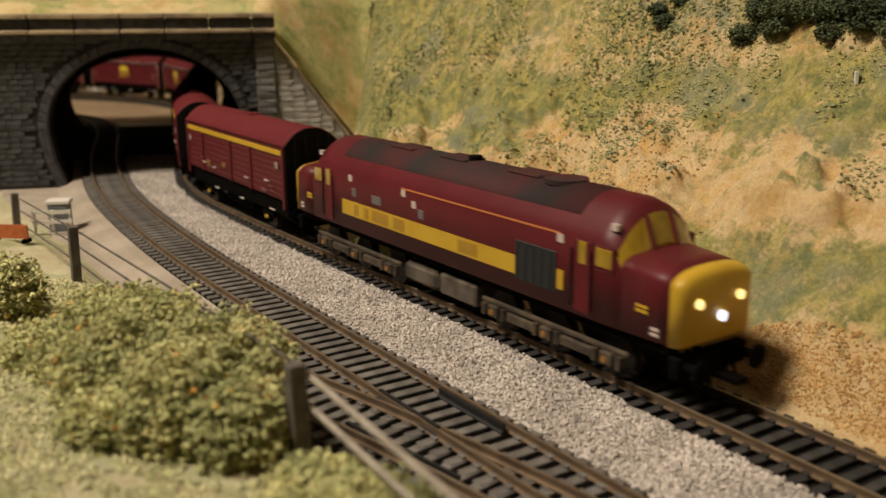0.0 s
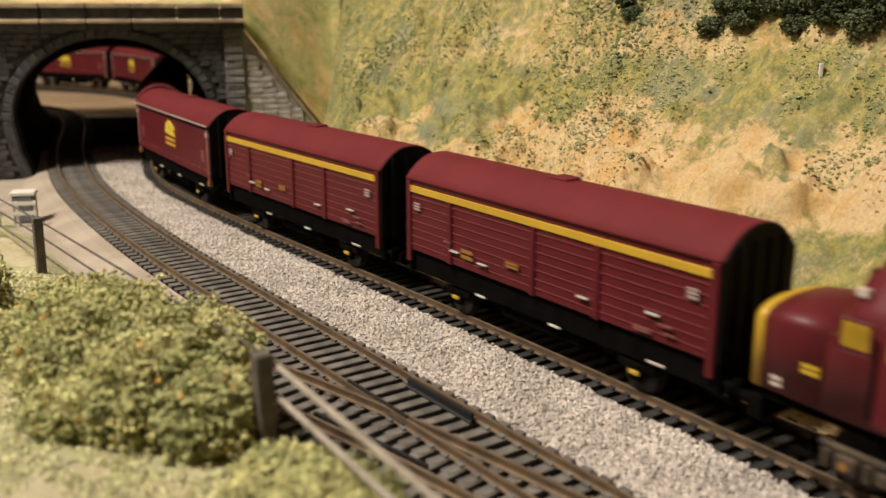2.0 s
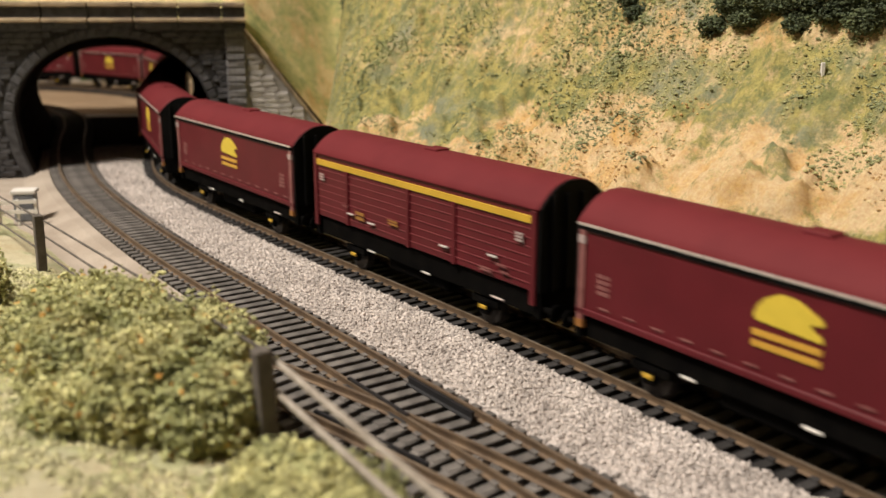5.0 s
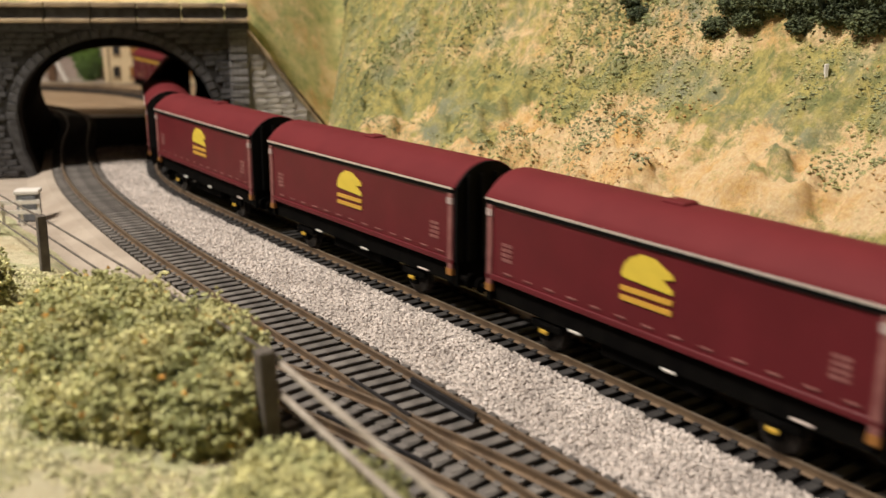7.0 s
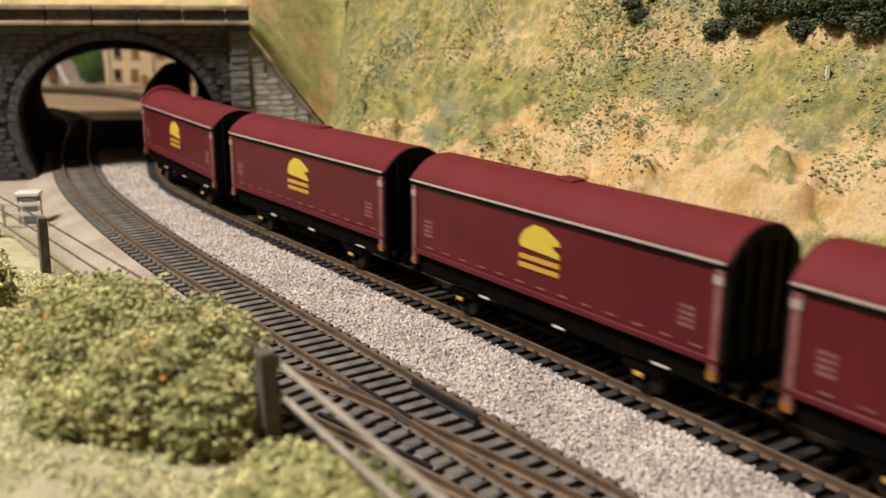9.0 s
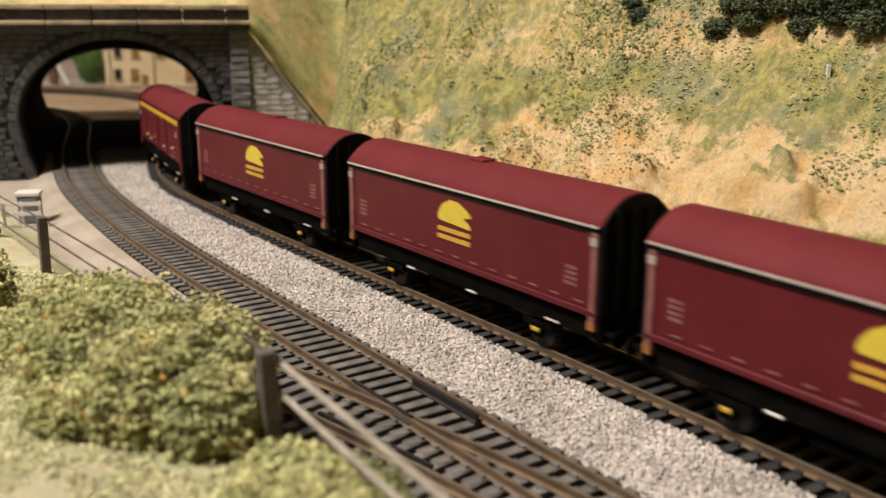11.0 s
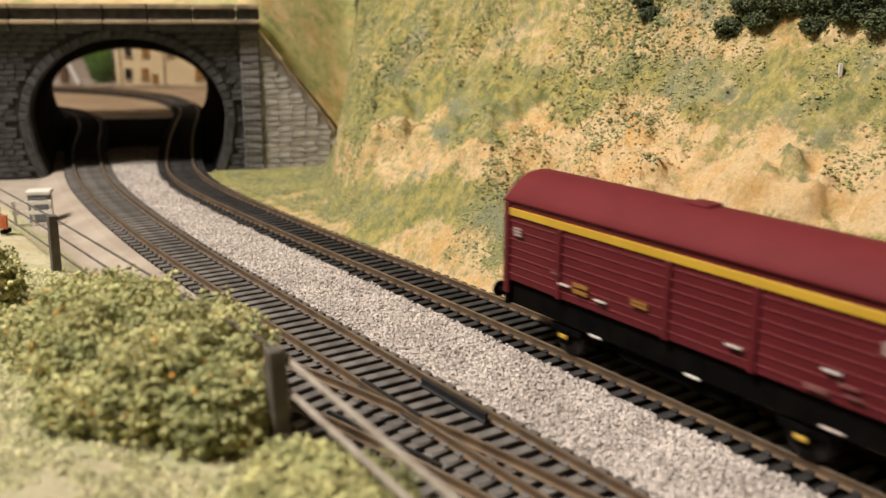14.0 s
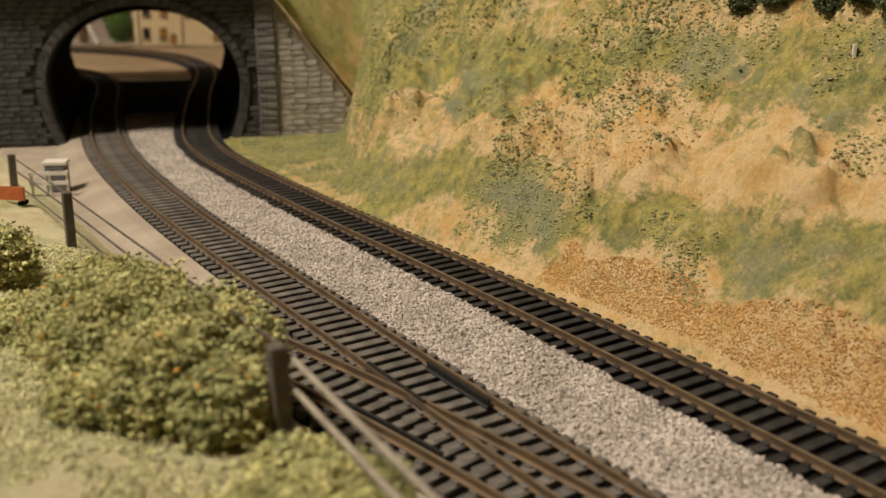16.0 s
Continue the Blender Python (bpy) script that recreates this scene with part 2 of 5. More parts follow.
M_CREAM = mat("cream_render", (0.66, 0.53, 0.33), 0.85, other=(0.58, 0.45, 0.27), scale=25, fine=900, bump=0.15)
M_TAN = mat("curtained_window_pane", (0.36, 0.17, 0.045), 0.3, bump=0.0)
M_GREYWALL = mat("pinkish_grey_render", (0.36, 0.29, 0.25), 0.9, other=(0.29, 0.235, 0.20), scale=25, fine=900, bump=0.15)
M_DOORBROWN = mat("brown_frames", (0.13, 0.07, 0.035), 0.6)
M_PANE = mat("dark_window_pane", (0.02, 0.022, 0.025), 0.12, bump=0.0)
M_SLATE = mat("slate_roof", (0.12, 0.11, 0.11), 0.8, scale=80)
M_FARLEAF = mat("bright_green_foam", (0.16, 0.27, 0.055), 0.95, other=(0.09, 0.14, 0.05), scale=40, island=0.35)
M_WHITEPAINT = mat("white_paint", (0.78, 0.75, 0.70), 0.55, spread=0.08, bump=0.02)
M_CABINET = mat("grey_cabinet_paint", (0.16, 0.17, 0.19), 0.5)
M_FARGROUND = mat("brown_cinder", (0.40, 0.285, 0.175), 0.95, other=(0.31, 0.21, 0.12), scale=30, fine=900, bump=0.4)
M_SIGN = mat("orange_mesh", (0.50, 0.13, 0.04), 0.7)
M_TANK = mat("dusty_tank", (0.135, 0.112, 0.090), 0.8, shine=0.2, other=(0.060, 0.049, 0.040), scale=120)
M_RIB = mat("lighter_maroon_rib", (0.20, 0.038, 0.044), 0.5, spread=0.1, bump=0.0)
M_BANDINK = mat("brownish_yellow_lettering", (0.42, 0.235, 0.03), 0.5, spread=0.1, bump=0.0)
M_WALL = mat("room_wall_paint", (0.62, 0.57, 0.50), 0.9, scale=3, fine=60, bump=0.05)
M_FLOOR = mat("room_floor_carpet", (0.20, 0.17, 0.14), 0.95, scale=5, fine=200, bump=0.2)


# ---- mesh helpers ----
def mesh_object(name, verts, faces, material, parent=None, label="", smooth=False):
    me = bpy.data.meshes.new(name)
    me.from_pydata([tuple(v) for v in verts], [], [tuple(f) for f in faces])
    me.materials.append(material)
    if smooth:
        me.polygons.foreach_set("use_smooth", [True] * len(me.polygons))
    ob = new(name, me)
    ob.parent = parent
    if label:
        tagged(ob, label)
    return ob


def part(name, bm, material, parent, label="", smooth=False):
    me = bpy.data.meshes.new(name)
    bm.to_mesh(me)
    bm.free()
    me.materials.append(material)
    if smooth:
        me.polygons.foreach_set("use_smooth", [True] * len(me.polygons))
    ob = new(name, me)
    ob.parent = parent
    if label:
        tagged(ob, label)
    return ob


def empty(name, label, category, group="", m=None):
    ob = new(name)
    ob.empty_display_size = 0.01
    if m is not None:
        ob.matrix_basis = m
    return tagged(ob, label, category, group)


def box_bm(x0, x1, y0, y1, z0, z1, bevel=0.0, bm=None):
    bm = bm or bmesh.new()
    made = bmesh.ops.create_cube(bm, size=1.0)["verts"]
    for v in made:
        v.co = Vector(((x0 + x1) / 2 + v.co.x * (x1 - x0), (y0 + y1) / 2 + v.co.y * (y1 - y0), (z0 + z1) / 2 + v.co.z * (z1 - z0)))
    if bevel:
        edges = list({e for v in made for e in v.link_edges})
        bmesh.ops.bevel(bm, geom=edges, offset=bevel, segments=1, affect="EDGES")
    return bm


def cyl_bm(a, b, r, seg=12, r2=None, bm=None):
    bm = bm or bmesh.new()
    a, b = Vector(a), Vector(b)
    made = bmesh.ops.create_cone(bm, cap_ends=True, segments=seg, radius1=r, radius2=r if r2 is None else r2, depth=(b - a).length)["verts"]
    turn = (b - a).to_track_quat("Z", "Y").to_matrix().to_4x4()
    bmesh.ops.transform(bm, matrix=Matrix.Translation((a + b) / 2) @ turn, verts=made)
    return bm


def loft_bm(sections, arc=10, cap=True, low=False):
    """Cross-sections (x, half width, bottom, shoulder, top), joined along x: upright sides and an arched top."""
    bm = bmesh.new()
    rings = []
    for x, w, zb, zs, zt in sections:
        ring = [bm.verts.new((x, -w, zb))]
        for i in range(arc + 1):
            a = math.pi * i / arc
            if low:
                y = w * (2 * i / arc - 1)
                ring.append(bm.verts.new((x, y, zs + (zt - zs) * (1 - abs(y / w) ** 2.3))))
                continue
            ring.append(bm.verts.new((x, -w * math.copysign(abs(math.cos(a)) ** 0.8, math.cos(a)), zs + (zt - zs) * math.sin(a) ** 0.9)))
        ring.append(bm.verts.new((x, w, zb)))
        rings.append(ring)
    for p, q in zip(rings, rings[1:]):
        for i in range(len(p)):
            j = (i + 1) % len(p)
            bm.faces.new((p[i], p[j], q[j], q[i]))
    if cap:
        bm.faces.new(rings[0])
        bm.faces.new(list(reversed(rings[-1])))
    bmesh.ops.recalc_face_normals(bm, faces=bm.faces)
    return bm


def clumps(name, centres, sizes, material, parent=None, rng=None, squash=0.8, kind="", label="", rough=0.35):
    """Many small rough eight-sided lumps in one mesh."""
    rng = rng or np.random.default_rng(1)
    c = np.asarray(centres, float)
    n = len(c)
    base = np.array([(1, 0, 0), (-1, 0, 0), (0, 1, 0), (0, -1, 0), (0, 0, 1), (0, 0, -1)], float)
    tri = np.array([(0, 2, 4), (2, 1, 4), (1, 3, 4), (3, 0, 4), (2, 0, 5), (1, 2, 5), (3, 1, 5), (0, 3, 5)])
    ang = rng.uniform(0, 6.283, (n, 3))
    ca, sa = np.cos(ang), np.sin(ang)
    zero, one = np.zeros(n), np.ones(n)
    rz = np.stack([ca[:, 0], -sa[:, 0], zero, sa[:, 0], ca[:, 0], zero, zero, zero, one], 1).reshape(n, 3, 3)
    rx = np.stack([one, zero, zero, zero, ca[:, 1], -sa[:, 1], zero, sa[:, 1], ca[:, 1]], 1).reshape(n, 3, 3)
    rot = rz @ rx
    pts = base[None] * (1 + rng.uniform(-rough, rough, (n, 6, 1)))
    pts = np.einsum("nij,nkj->nki", rot, pts) * np.asarray(sizes, float).reshape(n, 1, 1)
    pts[..., 2] *= squash
    verts = (pts + c[:, None]).reshape(-1, 3)
    faces = (tri[None] + 6 * np.arange(n)[:, None, None]).reshape(-1, 3)
    me = bpy.data.meshes.new(name)
    me.from_pydata(verts.tolist(), [], faces.tolist())
    me.materials.append(material)
    ob = new(name, me)
    ob.parent = parent
    if kind:
        tagged(ob, kind=kind)
    if label:
        tagged(ob, label)
    return ob


# ---- lines of the tracks ----
def curve(points, step=0.002):
    c = np.array(points, float)
    p = np.vstack([2 * c[0] - c[1], c, 2 * c[-1] - c[-2]])
    out = []
    for i in range(1, len(p) - 2):
        t = np.linspace(0, 1, 60, endpoint=False)[:, None]
        p0, p1, p2, p3 = p[i - 1:i + 3]
        out.append(0.5 * (2 * p1 + (p2 - p0) * t + (2 * p0 - 5 * p1 + 4 * p2 - p3) * t * t + (3 * p1 - p0 - 3 * p2 + p3) * t ** 3))
    c = np.vstack(out + [c[-1:]])
    d = np.r_[0, np.cumsum(np.hypot(*np.diff(c, axis=0).T))]
    s = np.arange(0, d[-1], step)
    c = np.stack([np.interp(s, d, c[:, 0]), np.interp(s, d, c[:, 1])], 1)
    k = np.ones(41) / 41
    pad = np.vstack([2 * c[0] - c[40:0:-1], c, 2 * c[-1] - c[-2:-42:-1]])
    c = np.stack([np.convolve(np.convolve(pad[:, i], k, "same"), k, "same")[40:-40] for i in (0, 1)], 1)
    d = np.r_[0, np.cumsum(np.hypot(*np.diff(c, axis=0).T))]
    return d, c


class Line:
    def __init__(self, points):
        self.d, self.c = curve(points)
        self.length = self.d[-1]

    def at(self, s):
        return Vector((np.interp(s, self.d, self.c[:, 0]), np.interp(s, self.d, self.c[:, 1])))

    def way(self, s):
        v = self.at(s + 0.004) - self.at(s - 0.004)
        return v.normalized()

    def side(self, s, off):
        """The point at s, moved off metres to the right hand (towards the camera for a train that comes nearer)."""
        w = self.way(s)
        return self.at(s) + Vector((w.y, -w.x)) * off

    def offset_of(self, x, y):
        """The signed distance of a point from the line: positive on the far side, away from the camera."""
        p = np.stack([np.asarray(x, float).ravel(), np.asarray(y, float).ravel()], 1)
        out = np.empty(len(p))
        c = self.c[::4]
        tang = np.gradient(c, axis=0)
        for i in range(0, len(p), 4000):
            q = p[i:i + 4000]
            dd = ((q[:, None] - c[None]) ** 2).sum(2)
            j = dd.argmin(1)
            v = q - c[j]
            cr = tang[j, 0] * v[:, 1] - tang[j, 1] * v[:, 0]
            out[i:i + 4000] = np.sqrt(dd[np.arange(len(q)), j]) * np.sign(cr)
        return out


LINE_B = Line([(-1.68, 1.05), (-1.35, 1.12), (-1.05, 1.18), (-0.80, 1.22), (-0.62, 1.24), (-0.47, 1.215), (-0.345, 1.12), (-0.275, 0.98), (-0.238, 0.83), (-0.205, 0.70), (-0.167, 0.575), (-0.1112, 0.4867), (-0.0550, 0.4080),
               (-0.0026, 0.3376), (0.0346, 0.2853), (0.0624, 0.2458), (0.0880, 0.2077), (0.146, 0.1227), (0.241, -0.0194), (0.381, -0.239), (0.62, -0.61), (0.90, -1.05), (1.20, -1.52)])
LINE_A = Line([(-1.6, 0.88), (-1.2, 0.96), (-0.80, 1.02), (-0.62, 1.03), (-0.48, 1.01), (-0.385, 0.95), (-0.325, 0.84), (-0.287, 0.73), (-0.253, 0.64), (-0.2176, 0.5596), (-0.170, 0.4757), (-0.1194, 0.3957), (-0.084, 0.345),
               (-0.0447, 0.289), (-0.0152, 0.2467), (0.0073, 0.2152), (0.0253, 0.1905), (0.076, 0.122), (0.15, 0.02), (0.24, -0.1), (0.5, -0.45)])
LINE_C = Line([(-0.095, 0.290), (-0.070, 0.2685), (-0.047, 0.249), (-0.027, 0.2305), (-0.006, 0.2105), (0.0067, 0.1975), (0.0187, 0.1845), (0.036, 0.165), (0.056, 0.1415), (0.078, 0.1155), (0.12, 0.0615)])
GAUGE = 0.0174
RAIL_H = 0.0025
SLEEPER_TOP = -RAIL_H
BED = -0.0058

# ---- the large structure: room, baseboard, terrain ----
def slab(name, x0, x1, y0, y1, z0, z1, material, label, category, kind="structure"):
    ob = part(name, box_bm(x0, x1, y0, y1, z0, z1), material, None)
    return tagged(ob, label, category, kind=kind)


slab("floor", -3, 3, -3, 3.2, -1.0, -0.95, M_FLOOR, "dark brown carpet floor of the layout room", "floor")
slab("wall_north", -3, 3, 3.2, 3.3, -0.95, 1.6, M_WALL, "plain beige painted wall of the layout room", "wall")
slab("wall_south", -3, 3, -3.1, -3, -0.95, 1.6, M_WALL, "plain beige painted wall of the layout room", "wall")
slab("wall_east", 3, 3.1, -3.1, 3.3, -0.95, 1.6, M_WALL, "plain beige painted wall of the layout room", "wall")
slab("wall_west", -3.1, -3, -3.1, 3.3, -0.95, 1.6, M_WALL, "plain beige painted wall of the layout room", "wall")
slab("ceiling", -3.1, 3.1, -3.1, 3.3, 1.6, 1.65, M_WALL, "plain pale ceiling of the layout room", "ceiling")
slab("ground", -2.2, 1.7, -1.9, 2.3, -0.03, BED - 0.0008, M_CESS, "flat sandy grit ground beside the model railway", "ground")
slab("baseboard", -2.2, 1.7, -1.9, 2.3, -0.95, -0.031, M_WOOD, "dark wooden baseboard under the model landscape", "baseboard")


def fractal(x, y, scale, octaves=5, off=0.0):
    """Smooth value noise on arrays, -1..1."""
    rng = np.random.default_rng(int(off * 10) + 5)
    table = rng.uniform(-1, 1, (256, 256))
    out, amp, tot = np.zeros_like(x), 1.0, 0.0
    for o in range(octaves):
        u, v = x * scale * 2 ** o + 13.7 * o, y * scale * 2 ** o + 7.1 * o
        i, j = np.floor(u).astype(int), np.floor(v).astype(int)
        a, b = u - i, v - j
        a, b = a * a * (3 - 2 * a), b * b * (3 - 2 * b)
        g = lambda p, q: table[(i + p) % 256, (j + q) % 256]
        out += amp * ((g(0, 0) * (1 - a) + g(1, 0) * a) * (1 - b) + (g(0, 1) * (1 - a) + g(1, 1) * a) * b)
        tot += amp
        amp *= 0.5
    return out / tot


def sheet(name, xs, ys, zs, material, keep=None):
    """A height field as one mesh; xs, ys, zs are 2D arrays."""
    h, w = xs.shape
    verts = np.stack([xs.ravel(), ys.ravel(), zs.ravel()], 1)
    idx = np.arange(h * w).reshape(h, w)
    f = np.stack([idx[:-1, :-1], idx[:-1, 1:], idx[1:, 1:], idx[1:, :-1]], -1).reshape(-1, 4)
    if keep is not None:
        f = f[keep.ravel()[f].any(1)]
    me = bpy.data.meshes.new(name)
    me.from_pydata(verts.tolist(), [], f.tolist())
    me.materials.append(material)
    me.polygons.foreach_set("use_smooth", [True] * len(me.polygons))
    return new(name, me)


def smoothstep(a, b, x):
    t = np.clip((x - a) / (b - a), 0, 1)
    return t * t * (3 - 2 * t)


# tunnel mouth: the arch's middle, the way along its face and out of it
MOUTH = Vector((-0.2095, 0.609, 0))
FACE = Vector((0.970, 0.241, 0)).normalized()
OUT = Vector((0.241, -0.970, 0)).normalized()


def bank_height(x, y):
    """The cutting's side, right of the far track: a steep rough bank that stops short of the tunnel."""
    d = LINE_B.offset_of(x, y).reshape(x.shape)
    toe = 0.0215 + 0.004 * fractal(x, y, 22, 3, 2.0)
    edge = (x + 0.060) + 0.06 * (y - 0.48)
    toe = toe + 0.050 * smoothstep(0.010, -0.030, edge) * smoothstep(0.43, 0.53, y)
    r = np.clip(d - toe, 0, None)
    h = r * 1.15
    # a ledge, then the steeper upper face
    h = h - 0.012 * smoothstep(0.03, 0.06, r) + 0.012 * smoothstep(0.075, 0.10, r)
    rough = fractal(x, y, 14, 6, 4.0) * 0.018 + fractal(x, y, 70, 4, 6.0) * 0.009 + np.abs(fractal(x, y, 110, 4, 12.0)) * 0.0085 + np.abs(fractal(x, y, 30, 5, 9.0)) * 0.012
    h = h + rough * smoothstep(0.0, 0.03, r)
    h = np.where(h > 0.20, 0.20 + (h - 0.20) * 0.25, h)
    # the nose beside the tunnel's wing wall falls away
    fall = smoothstep(-0.020, 0.016, edge + 0.010 * fractal(x, y, 30, 3, 8.0))
    fall = np.where(y > 0.40, fall, 1.0)
    back = smoothstep(0.66, 0.74, y)
    h = h * np.maximum(fall, back * 0.8)
    return np.where(d < 0.0165, BED - 0.004, BED + 0.001 + np.maximum(h, 0.0)), d


def build_bank():
    u = np.r_[np.linspace(-0.16, 0.30, 290), np.linspace(0.302, 0.62, 60)]
    v = np.r_[np.linspace(-0.30, 0.1, 50), np.linspace(0.105, 0.76, 400), np.linspace(0.765, 1.25, 40)]
    xs, ys = np.meshgrid(u, v)
    # only right of the line
    zs, d = bank_height(xs, ys)
    inside = (xs - MOUTH.x) * FACE.x + (ys - MOUTH.y) * FACE.y
    behind = -((xs - MOUTH.x) * OUT.x + (ys - MOUTH.y) * OUT.y)
    keep = (d > 0.014) & ~((behind > 0.004) & (inside < 0.085))
    ob = sheet("hillside", xs, ys, zs, M_BANK, keep)
    return tagged(ob, "steep sandy cutting bank with patches of green flock", "hillside", kind="structure")


HILL = build_bank()


def build_tunnel_hill():
    """The ground over the tunnel, behind the parapet."""
    n = 60
    a, b = np.meshgrid(np.linspace(-0.32, 0.20, n), np.linspace(0.012, 0.345, 50))
    xs = MOUTH.x + FACE.x * a - OUT.x * b
    ys = MOUTH.y + FACE.y * a - OUT.y * b
    zs = 0.0925 + 0.02 * smoothstep(0.0, 0.1, b) + 0.008 * fractal(xs, ys, 20, 4, 3.0)
    ramp = 0.0840 - 0.065 * np.clip((a - 0.0838) / 0.0505, 0, 1.4)
    slope = ramp + np.minimum(1.3 * (b - 0.009), 0.115 - ramp) + 0.007 * fractal(xs, ys, 25, 5, 5.0) * smoothstep(0.012, 0.03, b)
    zs = np.where(a > 0.076, slope, zs)
    ob = sheet("tunnel_hill", xs, ys, zs, M_SLOPE)
    return tagged(ob, "ochre and green hill over the railway tunnel", "hillside", kind="structure")


build_tunnel_hill()

# the meadow in front, on the camera's side of the fence
POST = Vector((-0.034, 0.172))
ALONG = Vector((0.565, -0.825)).normalized()
TOCAM = Vector((-0.825, -0.565)).normalized()


def meadow_height(x, y):
    k = (x - POST.x) * ALONG.x + (y - POST.y) * ALONG.y
    e = (x - POST.x) * TOCAM.x + (y - POST.y) * TOCAM.y
    base = 0.0150 + 0.055 * np.clip(k, -0.36, 0.0) + 0.02 * np.clip(k, 0.0, 0.12)
    h = base + 0.16 * np.clip(e, 0, 0.10)
    fallen = smoothstep(-0.024, -0.001, e)
    h = BED - 0.002 + (h - BED + 0.002) * fallen
    rough = fractal(x, y, 40, 5, 1.0) * 0.0028 + fractal(x, y, 130, 3, 2.0) * 0.0008
    return h + rough * fallen


def build_meadow():
    k, e = np.meshgrid(np.linspace(-0.55, 0.16, 260), np.r_[np.linspace(-0.034, 0.14, 120), np.linspace(0.15, 0.5, 20)])
    xs = POST.x + ALONG.x * k + TOCAM.x * e
    ys = POST.y + ALONG.y * k + TOCAM.y * e
    zs = meadow_height(xs, ys)
    # keep well below the camera
    near = smoothstep(0.10, 0.02, np.hypot(xs, ys))
    zs = zs - 0.02 * near
    return tagged(sheet("meadow", xs, ys, zs, M_GRASS), "pale green grassy meadow bank above the tracks", "meadow", kind="structure")


build_meadow()


# ---- ballast ----
def build_ballast():
    rng = np.random.default_rng(11)
    # a low shoulder of solid ballast under the chips
    ra, rb = [], []
    for s in np.arange(LINE_A_S(0.70), LINE_A_S(0.02), 0.006):
        p = LINE_A.side(s, -0.0140)
        w = LINE_A.way(s)
        q = p
        # across to the far track
        n = Vector((-w.y, w.x))
        t = 0.0
        while LINE_B.offset_of([q.x], [q.y])[0] < -0.0135 and t < 0.09:
            t += 0.001
            q = p + n * t
        ra.append(p)
        rb.append(q)
    verts, faces = [], []
    for p, q in zip(ra, rb):
        for f, z in ((0, BED - 0.001), (0.06, BED + 0.0024), (0.5, BED + 0.0030), (0.94, BED + 0.0024), (1, BED - 0.001)):
            c = p.lerp(q, f)
            verts.append((c.x, c.y, z))
    for i in range(len(ra) - 1):
        for j in range(4):
            a = i * 5 + j
            faces.append((a, a + 1, a + 6, a + 5))
    shoulder = mesh_object("ballast_bed", verts, faces, M_BALLAST)
    tagged(shoulder, "pale grey-beige ballast bed between two tracks", "ballast", kind="structure")
    n = 60000
    f = rng.uniform(0, 1, n) ** 0.72 * (len(ra) - 1.001)
    i = f.astype(int)
    pa, pb = np.array([tuple(p) for p in ra]), np.array([tuple(p) for p in rb])
    fr = (f - i)[:, None]
    a, b = pa[i] * (1 - fr) + pa[i + 1] * fr, pb[i] * (1 - fr) + pb[i + 1] * fr
    g = rng.uniform(-0.01, 1.01, (n, 1))
    c = a * (1 - g) + b * g
    prof = np.interp(g[:, 0], [0, 0.06, 0.5, 0.94, 1], [BED - 0.0006, BED + 0.0026, BED + 0.0032, BED + 0.0026, BED - 0.0006])
    size = 0.00034 + 0.00058 * rng.uniform(0, 1, n) ** 1.4
    cent = np.c_[c, prof + size * rng.uniform(-0.3, 0.8, n)]
    ob = clumps("ballast_chips", cent, size, M_BALLAST, None, rng, 0.8)
    tagged(ob, "loose pale grey-beige stone ballast chips", "ballast", kind="stuff")


def LINE_A_S(y):
    """The place along the near track at which it crosses that y."""
    m = (LINE_A.c[:, 0] > -0.42)
    return float(LINE_A.d[m][np.abs(LINE_A.c[m, 1] - y).argmin()])


def LINE_B_S(y):
    m = (LINE_B.c[:, 0] > -0.36)
    return float(LINE_B.d[m][np.abs(LINE_B.c[m, 1] - y).argmin()])


build_ballast()


# ---- the tracks ----
RAIL_FOOT = [(-0.00105, 0.0), (0.00105, 0.0), (0.00105, 0.0003), (0.0003, 0.0006), (0.0003, 0.0017), (0.0005, 0.0019), (0.0005, 0.0025), (-0.0005, 0.0025), (-0.0005, 0.0019), (-0.0003, 0.0017), (-0.0003, 0.0006), (-0.00105, 0.0003)]


def rail(line, off, s0, s1, parent, name="rail", material=None, top=0.0, label=""):
    ss = np.arange(s0, s1, 0.006)
    verts, faces = [], []
    n = len(RAIL_FOOT)
    for s in ss:
        w = line.way(s)
        r = Vector((w.y, -w.x))
        c = line.at(s)
        for o, z in RAIL_FOOT:
            p = c + r * (off + o)
            verts.append((p.x, p.y, top - RAIL_H + z))
    for i in range(len(ss) - 1):
        for j in range(n):
            k = (j + 1) % n
            faces.append((i * n + j, i * n + k, (i + 1) * n + k, (i + 1) * n + j))
    faces.append(tuple(range(n)))
    faces.append(tuple(range((len(ss) - 1) * n, len(ss) * n)))
    ob = mesh_object(name, verts, faces, material or M_RAIL, parent, label)
    ob.data.materials.append(M_HEAD)
    if material is None:
        for i, f in enumerate(ob.data.polygons):
            if i < (len(ss) - 1) * n and i % n == 6:
                f.material_index = 1
    return ob


def bed(line, s0, s1, half, parent, z=SLEEPER_TOP - 0.0016):
    ss = np.arange(s0, s1, 0.008)
    verts, faces = [], []
    for s in ss:
        for o, h in ((-half - 0.0012, BED - 0.001), (-half, z), (half, z), (half + 0.0012, BED - 0.001)):
            p = line.side(s, o)
            verts.append((p.x, p.y, h))
    for i in range(len(ss) - 1):
        for j in range(3):
            a = i * 4 + j
            faces.append((a, a + 1, a + 5, a + 4))
    return mesh_object("track_bed", verts, faces, M_FOAM, parent, "black foam track bed")


